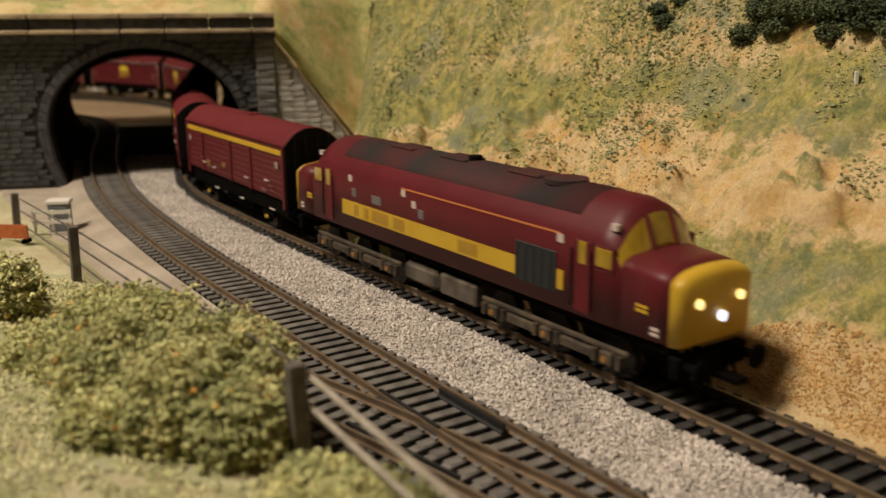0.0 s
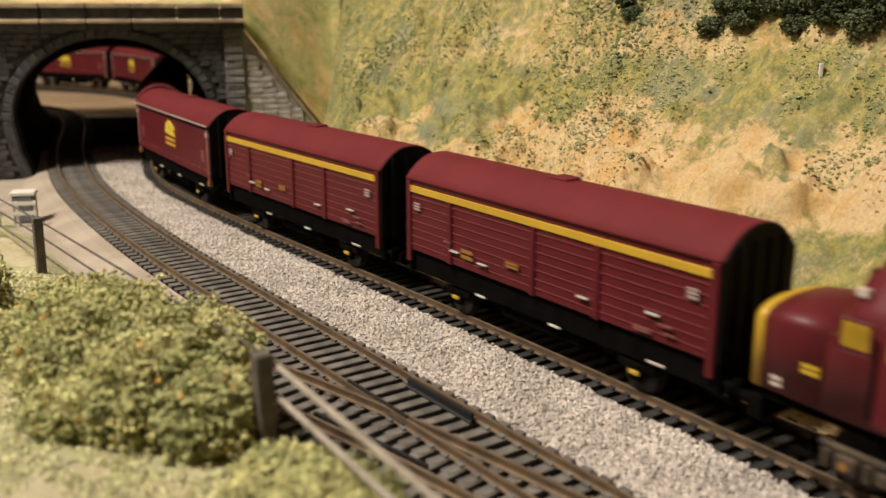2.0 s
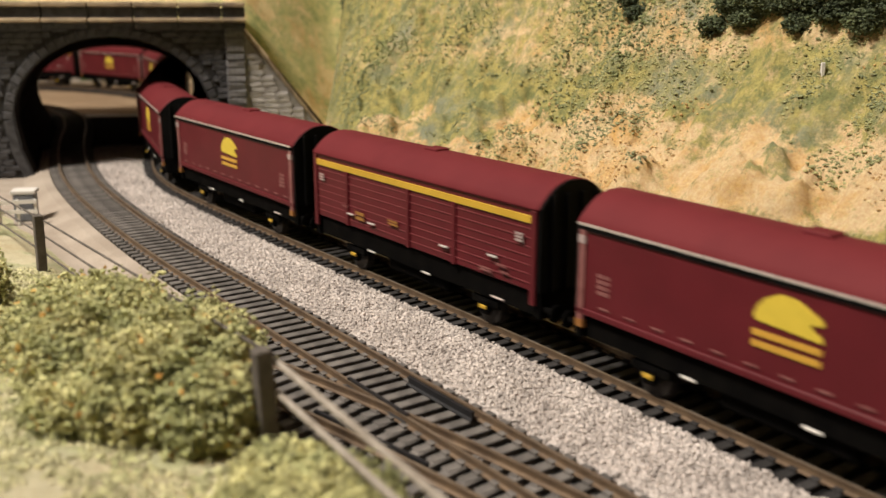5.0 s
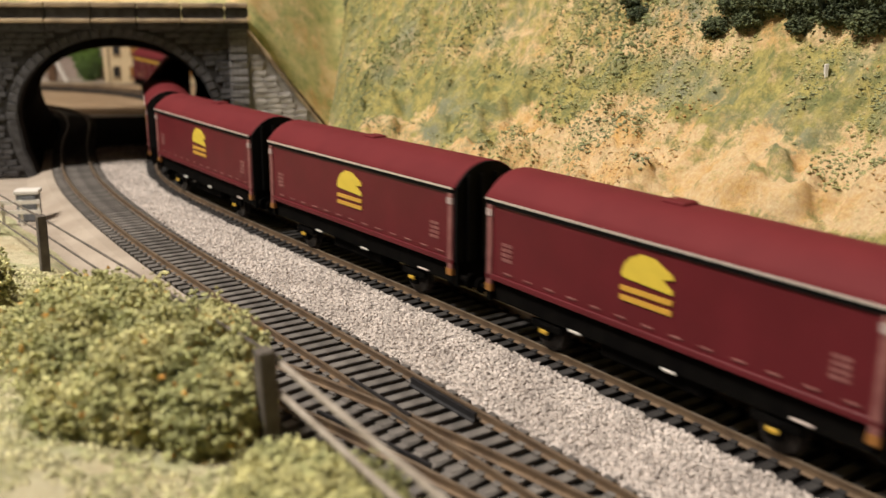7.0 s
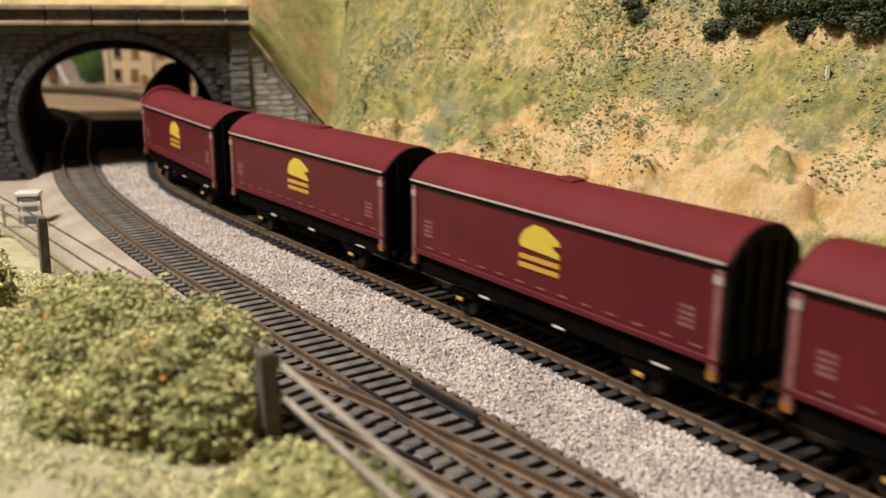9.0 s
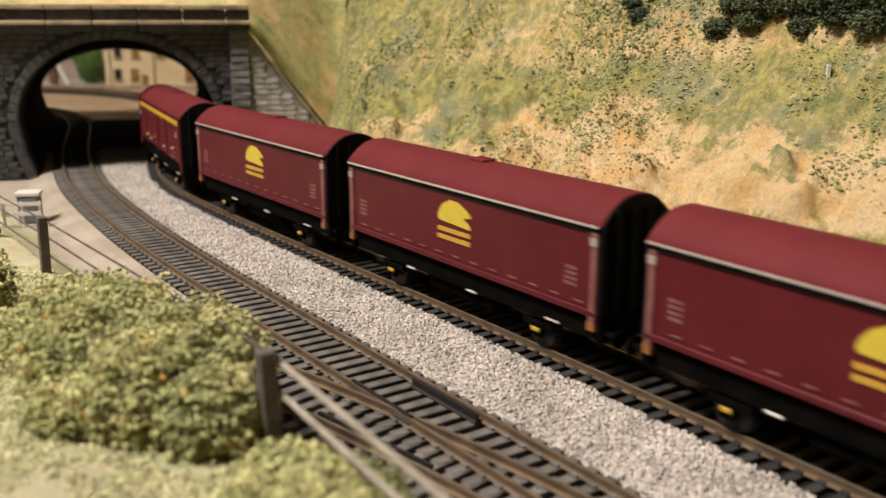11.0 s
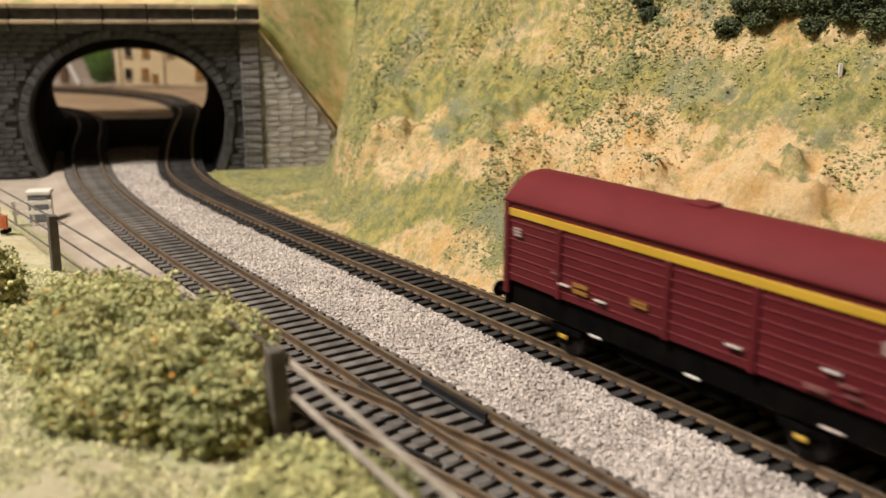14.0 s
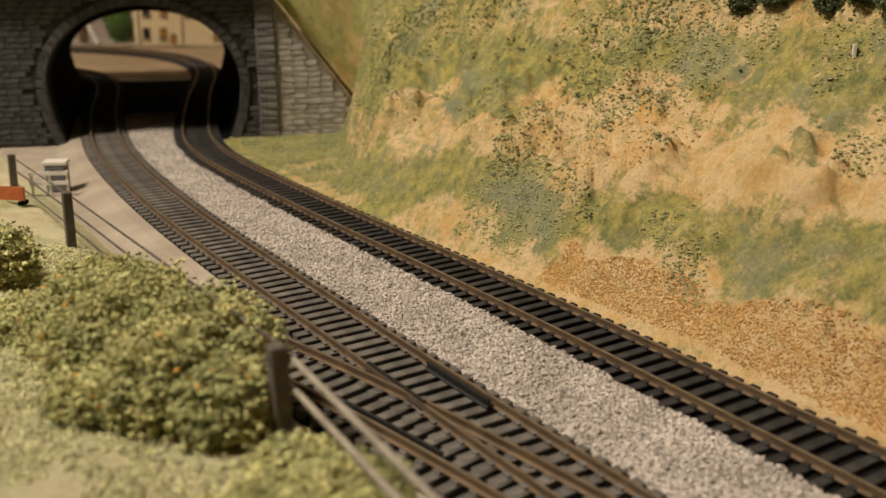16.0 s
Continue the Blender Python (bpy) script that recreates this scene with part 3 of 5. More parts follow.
def sleeper_mesh(name, length, width, depth, material):
    bm = box_bm(-width / 2, width / 2, -length / 2, length / 2, -depth, 0, 0.00025)
    # chairs that hold the rails
    for y in (-GAUGE / 2, GAUGE / 2):
        box_bm(-width * 0.36, width * 0.36, y - 0.0019, y + 0.0019, 0, 0.0006, 0, bm)
    me = bpy.data.meshes.new(name)
    bm.to_mesh(me)
    bm.free()
    me.materials.append(material)
    return me


SLEEPER_A = sleeper_mesh("sleeper", 0.0292, 0.0034, 0.0030, M_SLEEPER)
SLEEPER_B = sleeper_mesh("sleeper", 0.0310, 0.0031, 0.0030, M_SLEEPER_B)


def sleepers(line, me, s0, s1, pitch, parent, near0, near1, drop=0.0):
    """Sleepers as parts in the stretch near0..near1, the others joined into one part."""
    rng = random.Random(3)
    verts, faces = [], []
    s = s0
    while s < s1:
        w = line.way(s)
        p = line.at(s)
        m = Matrix.Translation((p.x, p.y, SLEEPER_TOP - drop)) @ Matrix.Rotation(math.atan2(w.y, w.x) + rng.uniform(-0.012, 0.012), 4, "Z")
        if near0 <= s <= near1:
            ob = new("sleeper", me)
            ob.parent = parent
            ob.matrix_basis = m
        else:
            k = len(verts)
            verts += [m @ v.co for v in me.vertices]
            faces += [[k + i for i in f.vertices] for f in me.polygons]
        s += pitch
    if verts:
        ob = mesh_object("far_sleeper_rest", verts, faces, me.materials[0], parent)
        tagged(ob, kind="stuff")


def track(line, label, me, s0, s1, near0, near1, pitch):
    root = empty("railway_track", label, "railway track", "model railway tracks")
    bed(line, s0, s1, 0.0136, root)
    for o in (-GAUGE / 2, GAUGE / 2):
        rail(line, o, s0, s1, root)
    sleepers(line, me, s0, s1, pitch, root, near0, near1)
    return root


TRACK_B = track(LINE_B, "rusty-railed model track with black sleepers below the bank", SLEEPER_B, 0.02, LINE_B.length - 0.02, LINE_B_S(0.70), LINE_B_S(0.06), 0.0059)
TRACK_A = track(LINE_A, "rusty-railed model track with dusty grey sleepers beside the ballast", SLEEPER_A, 0.02, LINE_A.length - 0.02, LINE_A_S(0.66), LINE_A_S(0.10), 0.0061)


def build_turnout():
    root = empty("turnout", "rusty diverging siding track with black plastic crossing", "railway track", "model railway tracks")
    bed(LINE_C, 0.01, LINE_C.length - 0.01, 0.0136, root, SLEEPER_TOP - 0.0022)
    for o in (-GAUGE / 2, GAUGE / 2):
        rail(LINE_C, o, 0.01, LINE_C.length - 0.01, root, top=0.0002)
    sleepers(LINE_C, SLEEPER_A, 0.012, 0.185, 0.0061, root, 0.0, 0.34, 0.0003)
    s = LINE_A_S(0.236)
    rail(LINE_A, -GAUGE / 2 + 0.0021, s - 0.012, s + 0.022, root, "check_rail", M_FROG, 0.0001, "black plastic check rail")
    rail(LINE_A, GAUGE / 2 - 0.0003, s - 0.020, s + 0.014, root, "crossing_nose", M_FROG, 0.0006, "black plastic crossing nose")
    sc = 0.118
    rail(LINE_C, GAUGE / 2 - 0.0021, sc - 0.028, sc + 0.02, root, "check_rail", M_FROG, 0.0003, "black plastic check rail")


build_turnout()


def build_cess():
    """Grit heaped against the near track's outer sleeper ends."""
    ss = np.arange(LINE_A_S(0.70), LINE_A_S(0.285), 0.006)
    verts, faces = [], []
    for s in ss:
        for o, h in ((0.0139, SLEEPER_TOP - 0.0030), (0.0152, SLEEPER_TOP - 0.0007), (0.020, SLEEPER_TOP - 0.0010), (0.032, BED - 0.0012)):
            p = LINE_A.side(s, o)
            verts.append((p.x, p.y, h))
    for i in range(len(ss) - 1):
        for j in range(3):
            a = i * 4 + j
            faces.append((a, a + 1, a + 5, a + 4))
    ob = mesh_object("cess", verts, faces, M_CESS)
    tagged(ob, "sandy grit shoulder along the near track", "ground", kind="structure")


build_cess()

# ---- the tunnel ----
ARCH_A, ARCH_B, ARCH_Z, FOOT = 0.0605, 0.0510, 0.0305, 0.0520


def arch_points(grow=0.0, n=28):
    """The horseshoe opening's outline from foot to foot, as (along, height)."""
    pts = [(-FOOT - grow, BED), (-FOOT - grow - 0.006, 0.012)]
    for i in range(n + 1):
        a = math.pi * (1 - i / n)
        pts.append(((ARCH_A + grow) * math.cos(a), ARCH_Z + (ARCH_B + grow) * math.sin(a)))
    return pts + [(FOOT + grow + 0.006, 0.012), (FOOT + grow, BED)]


def in_arch(u, z, grow=0.0):
    if z > ARCH_Z:
        return (u / (ARCH_A + grow)) ** 2 + ((z - ARCH_Z) / (ARCH_B + grow)) ** 2 < 1
    half = FOOT + (ARCH_A - FOOT) * smoothstep(BED, ARCH_Z, z)
    return abs(u) < half + grow


def face_point(u, z, out, base=MOUTH):
    p = base + FACE * u + OUT * out
    return (p.x, p.y, z)


FACE_L, FACE_R, FACE_TOP = -0.20, 0.0822, 0.0905
M_FACE = Matrix.Translation(MOUTH) @ Matrix.Rotation(math.atan2(FACE.y, FACE.x), 4, "Z")


def stone_block(length, height, depth, seed):
    """A rough rounded block with its front at -y."""
    rng = random.Random(seed)
    bm = box_bm(-length / 2, length / 2, -depth, 0, -height / 2, height / 2, min(height, length) * 0.16)
    for v in bm.verts:
        if v.co.y < -depth * 0.3:
            v.co += Vector((rng.uniform(-1, 1) * length * 0.03, rng.uniform(-1, 1) * depth * 0.22, rng.uniform(-1, 1) * height * 0.05))
    me = bpy.data.meshes.new("stone")
    bm.to_mesh(me)
    bm.free()
    return me


def build_portal():
    root = empty("tunnel_portal", "grey stone tunnel portal, darkened as in shade, with arch and sandy coping", "tunnel portal", m=None)
    tagged(root, kind="structure")
    # backing wall with the opening cut through it
    inner = arch_points()
    n = len(inner)
    verts, faces = [], []
    for out in (0.0, -0.016):
        for u, z in inner:
            verts.append(face_point(u, z, out))
        for i, (u, z) in enumerate(inner):
            a = i / (n - 1)
            # outer frame matched point by point
            if u <= -FOOT * 0.9 and z < ARCH_Z * 1.35:
                o = (FACE_L, z)
            elif u >= FOOT * 0.9 and z < ARCH_Z * 1.35:
                o = (FACE_R, z)
            else:
                o = (FACE_L + (FACE_R - FACE_L) * (u + ARCH_A) / (2 * ARCH_A), FACE_TOP)
            verts.append(face_point(o[0], o[1], out))
    for i in range(n - 1):
        faces.append((i, i + 1, n + i + 1, n + i))
        k = 2 * n
        faces.append((k + i, k + n + i, k + n + i + 1, k + i + 1))
        faces.append((i, k + i, k + i + 1, i + 1))
    mesh_object("wall", verts, faces, M_JOINT, root, "dark mortared wall")
    # the ring of arch stones
    ring = arch_points(0.0, 30)
    for i in range(len(ring) - 1):
        (u0, z0), (u1, z1) = ring[i], ring[i + 1]
        c = Vector(((u0 + u1) / 2, (z0 + z1) / 2))
        t = Vector((u1 - u0, z1 - z0))
        nrm = Vector((-t.y, t.x)).normalized()
        c = c + nrm * 0.0032
        me = stone_block(t.length * 1.10, 0.0066, 0.0018, i)
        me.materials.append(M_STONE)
        ob = new("arch_stone", me)
        ob.parent = root
        ob.matrix_basis = M_FACE @ Matrix.Translation((c.x, 0, c.y)) @ Matrix.Rotation(-math.atan2(t.y, t.x), 4, "Y")
    # coursed rubble
    shapes = [stone_block(0.0090, 0.0034, 0.0013, 40 + i) for i in range(5)] + [stone_block(0.0062, 0.0034, 0.0013, 60 + i) for i in range(4)]
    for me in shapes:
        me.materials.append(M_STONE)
    rng = random.Random(8)
    z = BED + 0.0022
    while z < FACE_TOP - 0.001:
        u = -0.105 + rng.uniform(0, 0.006)
        while u < FACE_R - 0.012:
            me = rng.choice(shapes)
            ln = 0.0092 if me in shapes[:5] else 0.0064
            if not any(in_arch(u + f, z + g, 0.0058) for f in (0, ln / 2, ln) for g in (-0.0018, 0.0018)):
                ob = new("stone", me)
                ob.parent = root
                ob.matrix_basis = M_FACE @ Matrix.Translation((u + ln / 2, 0, z)) @ Matrix.Rotation(rng.uniform(-0.03, 0.03), 4, "Y")
            u += ln
        z += 0.0036
    # pilasters, string course, parapet and coping
    for u0, u1 in ((0.0716, 0.0838), (-0.108, -0.094)):
        z = BED
        i = 0
        while z < FACE_TOP - 0.002:
            me = stone_block(u1 - u0, 0.0047, 0.0030, 200 + i)
            # left pilaster takes the shade-darkened stone, the right one a lighter copy
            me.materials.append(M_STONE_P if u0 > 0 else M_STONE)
            ob = new("pilaster_stone", me)
            ob.parent = root
            ob.matrix_basis = M_FACE @ Matrix.Translation(((u0 + u1) / 2, 0, z + 0.0024))
            z += 0.0048
            i += 1
    for name, z0, z1, out, m, lab in (("string_course", 0.0865, 0.0905, 0.0075, M_STONE, "stone string course, darkened as in shade"),
                                      ("cornice", 0.0905, 0.0932, 0.0105, M_COPING, "pale sandy cornice ledge"),
                                      ("parapet", 0.0932, 0.0998, 0.0050, M_STONE, "stone parapet, darkened as in shade"),
                                      ("coping", 0.0998, 0.1030, 0.0080, M_COPING, "pale sandy coping stones")):
        u = -0.2
        rng = random.Random(len(name))
        while u < 0.083:
            ln = min(0.027, 0.085 - u)
            bm = box_bm(u + 0.0002, u + ln - 0.0002, -out + rng.uniform(-0.0004, 0.0004), 0.012, z0, z1, 0.0007)
            ob = part(name, bm, m, root, lab)
            ob.matrix_basis = M_FACE
            u += ln
    return root


build_portal()


def build_lining():
    """The tunnel's barrel, open at both ends."""
    ring = arch_points(0.0, 20)
    verts, faces = [], []
    n = len(ring)
    # it bends with the tracks
    for k in range(8):
        q = k / 7
        base = MOUTH - OUT * (0.016 + q * 0.315) + FACE * (-0.026 * q)
        for u, z in ring:
            verts.append(face_point(u * (1.0 + 0.19 * q), (z + 0.0002) * (1 - 0.245 * q), 0, base))
    for k in range(7):
        for i in range(n - 1):
            faces.append((k * n + i, k * n + i + 1, (k + 1) * n + i + 1, (k + 1) * n + i))
    ob = mesh_object("tunnel_lining", verts, faces, M_SOOT_SHADE)
    ob.modifiers.new("thick", "SOLIDIFY").thickness = -0.006
    tagged(ob, "vaulted tunnel lining with the shade put into its near-black colour", "tunnel", kind="structure")
    # near-black sheet over the ground, painted as the shade inside the tunnel
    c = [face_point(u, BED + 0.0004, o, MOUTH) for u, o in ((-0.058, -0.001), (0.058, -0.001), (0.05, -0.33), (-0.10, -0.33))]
    ob = mesh_object("tunnel_floor", c, [(0, 1, 2, 3)], M_SOOT_SHADE)
    tagged(ob, "near-black sheet standing for the shade on the tunnel's ground", "ground", kind="structure")


build_lining()


def build_wing_wall():
    root = empty("wing_wall", "pale grey coursed stone wing wall sloping down from the tunnel", "retaining wall")
    tagged(root, kind="structure")
    a, b = MOUTH + FACE * 0.0838, Vector((-0.0815, 0.645, 0))
    a = Vector((a.x, a.y, 0))
    ln = (b - a).length
    m = Matrix.Translation(a) @ Matrix.Rotation(math.atan2(b.y - a.y, b.x - a.x), 4, "Z")
    top = lambda u: 0.0850 - (0.0850 - 0.020) * (u / ln)
    bm = bmesh.new()
    vs = [bm.verts.new((x, y, z)) for y in (0.0, 0.010) for x, z in ((0, BED), (ln, BED), (ln, top(ln) - 0.001), (0, top(0) - 0.001))]
    for f in ((0, 1, 2, 3), (7, 6, 5, 4), (0, 4, 5, 1), (1, 5, 6, 2), (2, 6, 7, 3), (3, 7, 4, 0)):
        bm.faces.new([vs[i] for i in f])
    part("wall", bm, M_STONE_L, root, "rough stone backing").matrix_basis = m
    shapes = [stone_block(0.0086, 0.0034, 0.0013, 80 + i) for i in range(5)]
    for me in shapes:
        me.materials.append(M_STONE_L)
    rng = random.Random(18)
    z = BED + 0.002
    while z < 0.083:
        u = rng.uniform(0.004, 0.008)
        while u < ln:
            if z + 0.002 < top(min(u + 0.004, ln)):
                ob = new("stone", rng.choice(shapes))
                ob.parent = root
                ob.matrix_basis = m @ Matrix.Translation((u, 0, z)) @ Matrix.Rotation(rng.uniform(-0.04, 0.04), 4, "Y")
            u += 0.0088
        z += 0.0036
    # sloping coping stones
    steps = 7
    for i in range(steps):
        u0, u1 = ln * i / steps, ln * (i + 1) / steps
        z0, z1 = top(u0), top(u1)
        bm = bmesh.new()
        vs = [bm.verts.new((x, y, z)) for y in (-0.0035, 0.0115) for x, z in ((u0 + 0.0002, z0 - 0.002), (u1 - 0.0002, z1 - 0.002), (u1 - 0.0002, z1 + 0.0012), (u0 + 0.0002, z0 + 0.0012))]
        for f in ((0, 1, 2, 3), (7, 6, 5, 4), (0, 4, 5, 1), (1, 5, 6, 2), (2, 6, 7, 3), (3, 7, 4, 0)):
            bm.faces.new([vs[j] for j in f])
        part("coping_stone", bm, M_COPING, root, "pale sandy coping stone").matrix_basis = m


build_wing_wall()


# ---- beyond the tunnel ----
def gable_roof(w, d, h, rise):
    bm = bmesh.new()
    vs = [bm.verts.new(p) for p in ((-w / 2 - .004, -.004, h), (w / 2 + .004, -.004, h), (w / 2 + .004, d + .004, h), (-w / 2 - .004, d + .004, h), (-w / 2 - .002, d / 2, h + rise), (w / 2 + .002, d / 2, h + rise))]
    for f in ((0, 1, 5, 4), (2, 3, 4, 5), (0, 4, 3), (1, 2, 5), (3, 2, 1, 0)):
        bm.faces.new([vs[i] for i in f])
    return bm


def house_opening(root, u, z, h, half, glass, name="window"):
    win = part(name, box_bm(u - half, u + half, -0.0012, 0.001, z, z + h, 0.0004), M_DOORBROWN, root, "brown %s frame" % name)
    part("pane", box_bm(u - half + 0.0011, u - 0.0003, -0.0018, -0.0010, z + 0.0012, z + h - 0.0012), glass, win, "glass pane")
    part("pane", box_bm(u + 0.0003, u + half - 0.0011, -0.0018, -0.0010, z + 0.0012, z + h - 0.0012), glass, win, "glass pane")
    if name == "window":
        part("window_sill", box_bm(u - half - 0.001, u + half + 0.001, -0.003, 0.0, z - 0.002, z, 0.0003), M_COPING, root)


def build_houses():
    """The street beyond the tunnel: a cream terrace and a grey house set back beside it."""
    w, d, h = 0.230, 0.10, 0.125
    root = empty("house", "cream rendered terrace house with brown windows and door", "house", "houses beyond the tunnel", pose(-0.3505, 1.31, 0))
    part("wall", box_bm(-w / 2, w / 2, 0, d, BED - 0.004, h), M_CREAM, root, "cream rendered wall")
    part("roof", gable_roof(w, d, h, 0.05), M_SLATE, root, "dark slate roof")
    for u, glass in ((-0.0975, M_PANE), (-0.0745, M_TAN), (0.0, M_TAN), (0.042, M_PANE), (0.080, M_PANE)):
        house_opening(root, u, 0.0040, 0.0145, 0.0052, glass)
    for u, glass in ((-0.0960, M_PANE), (-0.0720, M_TAN), (-0.0380, M_TAN), (0.0, M_PANE), (0.042, M_PANE), (0.080, M_PANE)):
        for z in (0.0345, 0.0700):
            house_opening(root, u, z, 0.0165, 0.0052, glass)
    house_opening(root, -0.0610, BED - 0.0035, 0.0200, 0.0042, M_TAN, "door")
    house_opening(root, 0.021, BED - 0.0035, 0.0200, 0.0042, M_TAN, "door")
    for u in (-0.1075, -0.0475, 0.061):
        part("drainpipe", cyl_bm((u, -0.0016, BED), (u, -0.0016, h), 0.0011, 8), M_COPING, root, "dull brown drainpipe")
    w = 0.24
    root = empty("house", "pinkish grey rendered house set back behind a green tree", "house", "houses beyond the tunnel", pose(-0.612, 1.43, 0))
    part("wall", box_bm(-w / 2, w / 2, 0, d, BED - 0.004, 0.10), M_GREYWALL, root, "pinkish grey rendered wall")
    part("roof", gable_roof(w, d, 0.10, 0.045), M_SLATE, root, "dark slate roof")
    for u in (-0.075, -0.030, 0.020, 0.07):
        house_opening(root, u, 0.004, 0.016, 0.006, M_PANE)
        house_opening(root, u, 0.045, 0.016, 0.006, M_PANE)


build_houses()


def build_ramp():
    """A pale plank leaning beside the tree, with its dark trestle."""
    root = empty("plank_ramp", "pale grey plank leaning against a dark trestle", "ramp", m=pose(-0.541, 1.345, BED))
    bm = cyl_bm((-0.0080, 0, 0.038), (0.0090, 0, 0.0), 0.0028, 8)
    part("plank", bm, M_WHITEPAINT, root, "pale grey plank")
    part("trestle", box_bm(-0.0185, -0.0085, 0.004, 0.012, 0.0, 0.024, 0.0008), M_DOORBROWN, root, "dark brown trestle")


build_ramp()


def build_kerb():
    far = part("far_ground", box_bm(-1.5, -0.16, 0.955, 1.283, BED - 0.02, BED - 0.0003), M_FARGROUND, None)
    tagged(far, "dark brown cinder ground round the far tracks", "ground", kind="structure")
    part_ob = part("far_kerb", box_bm(-1.2, -0.20, 1.283, 1.300, BED, BED + 0.0030, 0.0006), M_COPING, None)
    tagged(part_ob, "low sandy stone kerb behind the far track", "kerb", kind="structure")


build_kerb()


# ---- flock and crumbs on the bank ----
def scatter_bank():
    rng = np.random.default_rng(21)
    n = 240000
    x, y = rng.uniform(-0.075, 0.24, n), rng.uniform(0.19, 0.68, n)
    z, d = bank_height(x.reshape(-1, 1), y.reshape(-1, 1))
    z, d = z.ravel(), d.ravel()
    patch = fractal(x.reshape(-1, 1), y.reshape(-1, 1), 42, 5, 14.0).ravel()
    bare = fractal(x.reshape(-1, 1), y.reshape(-1, 1), 11, 5, 17.0).ravel()
    on = (d > 0.024) & (d < 0.155) & (z > BED + 0.004)
    level = z - 0.13 * (x - 0.03)
    belt = level + 0.02 * patch
    green = on & (((belt > 0.008) & (belt < 0.026)) | (belt > 0.044) | (x < 0.035 + 0.06 * patch)) & (patch + 0.4 * bare + 0.25 * fractal(x.reshape(-1, 1), y.reshape(-1, 1), 60, 4, 23.0).ravel() + 0.22 * smoothstep(0.055, 0.08, z) * (x > 0.05) > rng.uniform(-0.16, 0.16, n))
    size = 0.0003 + 0.0007 * rng.uniform(0, 1, n) ** 1.6
    ob = clumps("bank_flock", np.c_[x, y, z - 0.00005][green], size[green], M_FLOCK, None, rng, 0.6)
    tagged(ob, "clumpy olive green flock clinging to the bank", "flock", kind="stuff")
    # darker tufts in drifts, thickest high on the bank
    drift = fractal(x.reshape(-1, 1), y.reshape(-1, 1), 17, 5, 27.0).ravel() + 0.5 * fractal(x.reshape(-1, 1), y.reshape(-1, 1), 90, 3, 29.0).ravel()
    dark = on & (level > 0.050) & (drift + 0.30 * smoothstep(0.056, 0.088, level) + 0.12 * smoothstep(0.0, 0.10, x) > rng.uniform(0.22, 0.62, n))
    ob = clumps("dark_flock", np.c_[x, y, z + 0.0002][dark], size[dark] * 1.15, M_DARKFLOCK, None, rng, 0.7)
    tagged(ob, "dark green flock tufts on the upper bank", "flock", kind="stuff")
    crumb = on & (bare > -0.05) & ~green & (rng.uniform(0, 1, n) < 0.25)
    ob = clumps("earth_crumbs", np.c_[x, y, z + 0.0001][crumb], size[crumb] * 0.8, M_CRUMB, None, rng, 0.7)
    tagged(ob, "ochre earth crumbs on the bank", "earth", kind="stuff")


scatter_bank()


def scatter_verge():
    """Green scatter on the level ground at the foot of the wing wall."""
    rng = np.random.default_rng(77)
    n = 16000
    x, y = rng.uniform(-0.15, -0.045, n), rng.uniform(0.44, 0.64, n)
    z, d = bank_height(x.reshape(-1, 1), y.reshape(-1, 1))
    z, d = z.ravel(), d.ravel()
    front = (x - MOUTH.x) * OUT.x + (y - MOUTH.y) * OUT.y
    on = (d > 0.026) & (front > 0.006) & (z < 0.012) & (fractal(x.reshape(-1, 1), y.reshape(-1, 1), 45, 4, 31.0).ravel() > -0.28)
    ob = clumps("verge_grass", np.c_[x, y, z + 0.0002][on], rng.uniform(0.0004, 0.0009, n)[on], M_FLOCK, None, rng, 0.5)
    tagged(ob, "short green flock grass at the foot of the wing wall", "grass", kind="stuff")


scatter_verge()


def scatter_rubble():
    """Rust-brown rubble heaped at the bank's foot, where the cutting is steepest."""
    rng = np.random.default_rng(91)
    n = 100000
    x, y = rng.uniform(0.015, 0.15, n), rng.uniform(0.15, 0.345, n)
    z, d = bank_height(x.reshape(-1, 1), y.reshape(-1, 1))
    z, d = z.ravel(), d.ravel()
    edge = 0.012 + 0.010 * fractal(x.reshape(-1, 1), y.reshape(-1, 1), 40, 4, 41.0).ravel()
    on = (d > 0.0225) & (z < edge) & (y < 0.335 + 0.02 * fractal(x.reshape(-1, 1), y.reshape(-1, 1), 50, 3, 43.0).ravel()) & (rng.uniform(0, 1, n) < smoothstep(0.016, 0.026, d))
    ob = clumps("bank_rubble", np.c_[x, y, z + 0.0001][on], rng.uniform(0.00025, 0.0006, n)[on], M_RUBBLE, None, rng, 0.6)
    tagged(ob, "rust-brown rubble at the foot of the bank", "rubble", kind="stuff")


scatter_rubble()


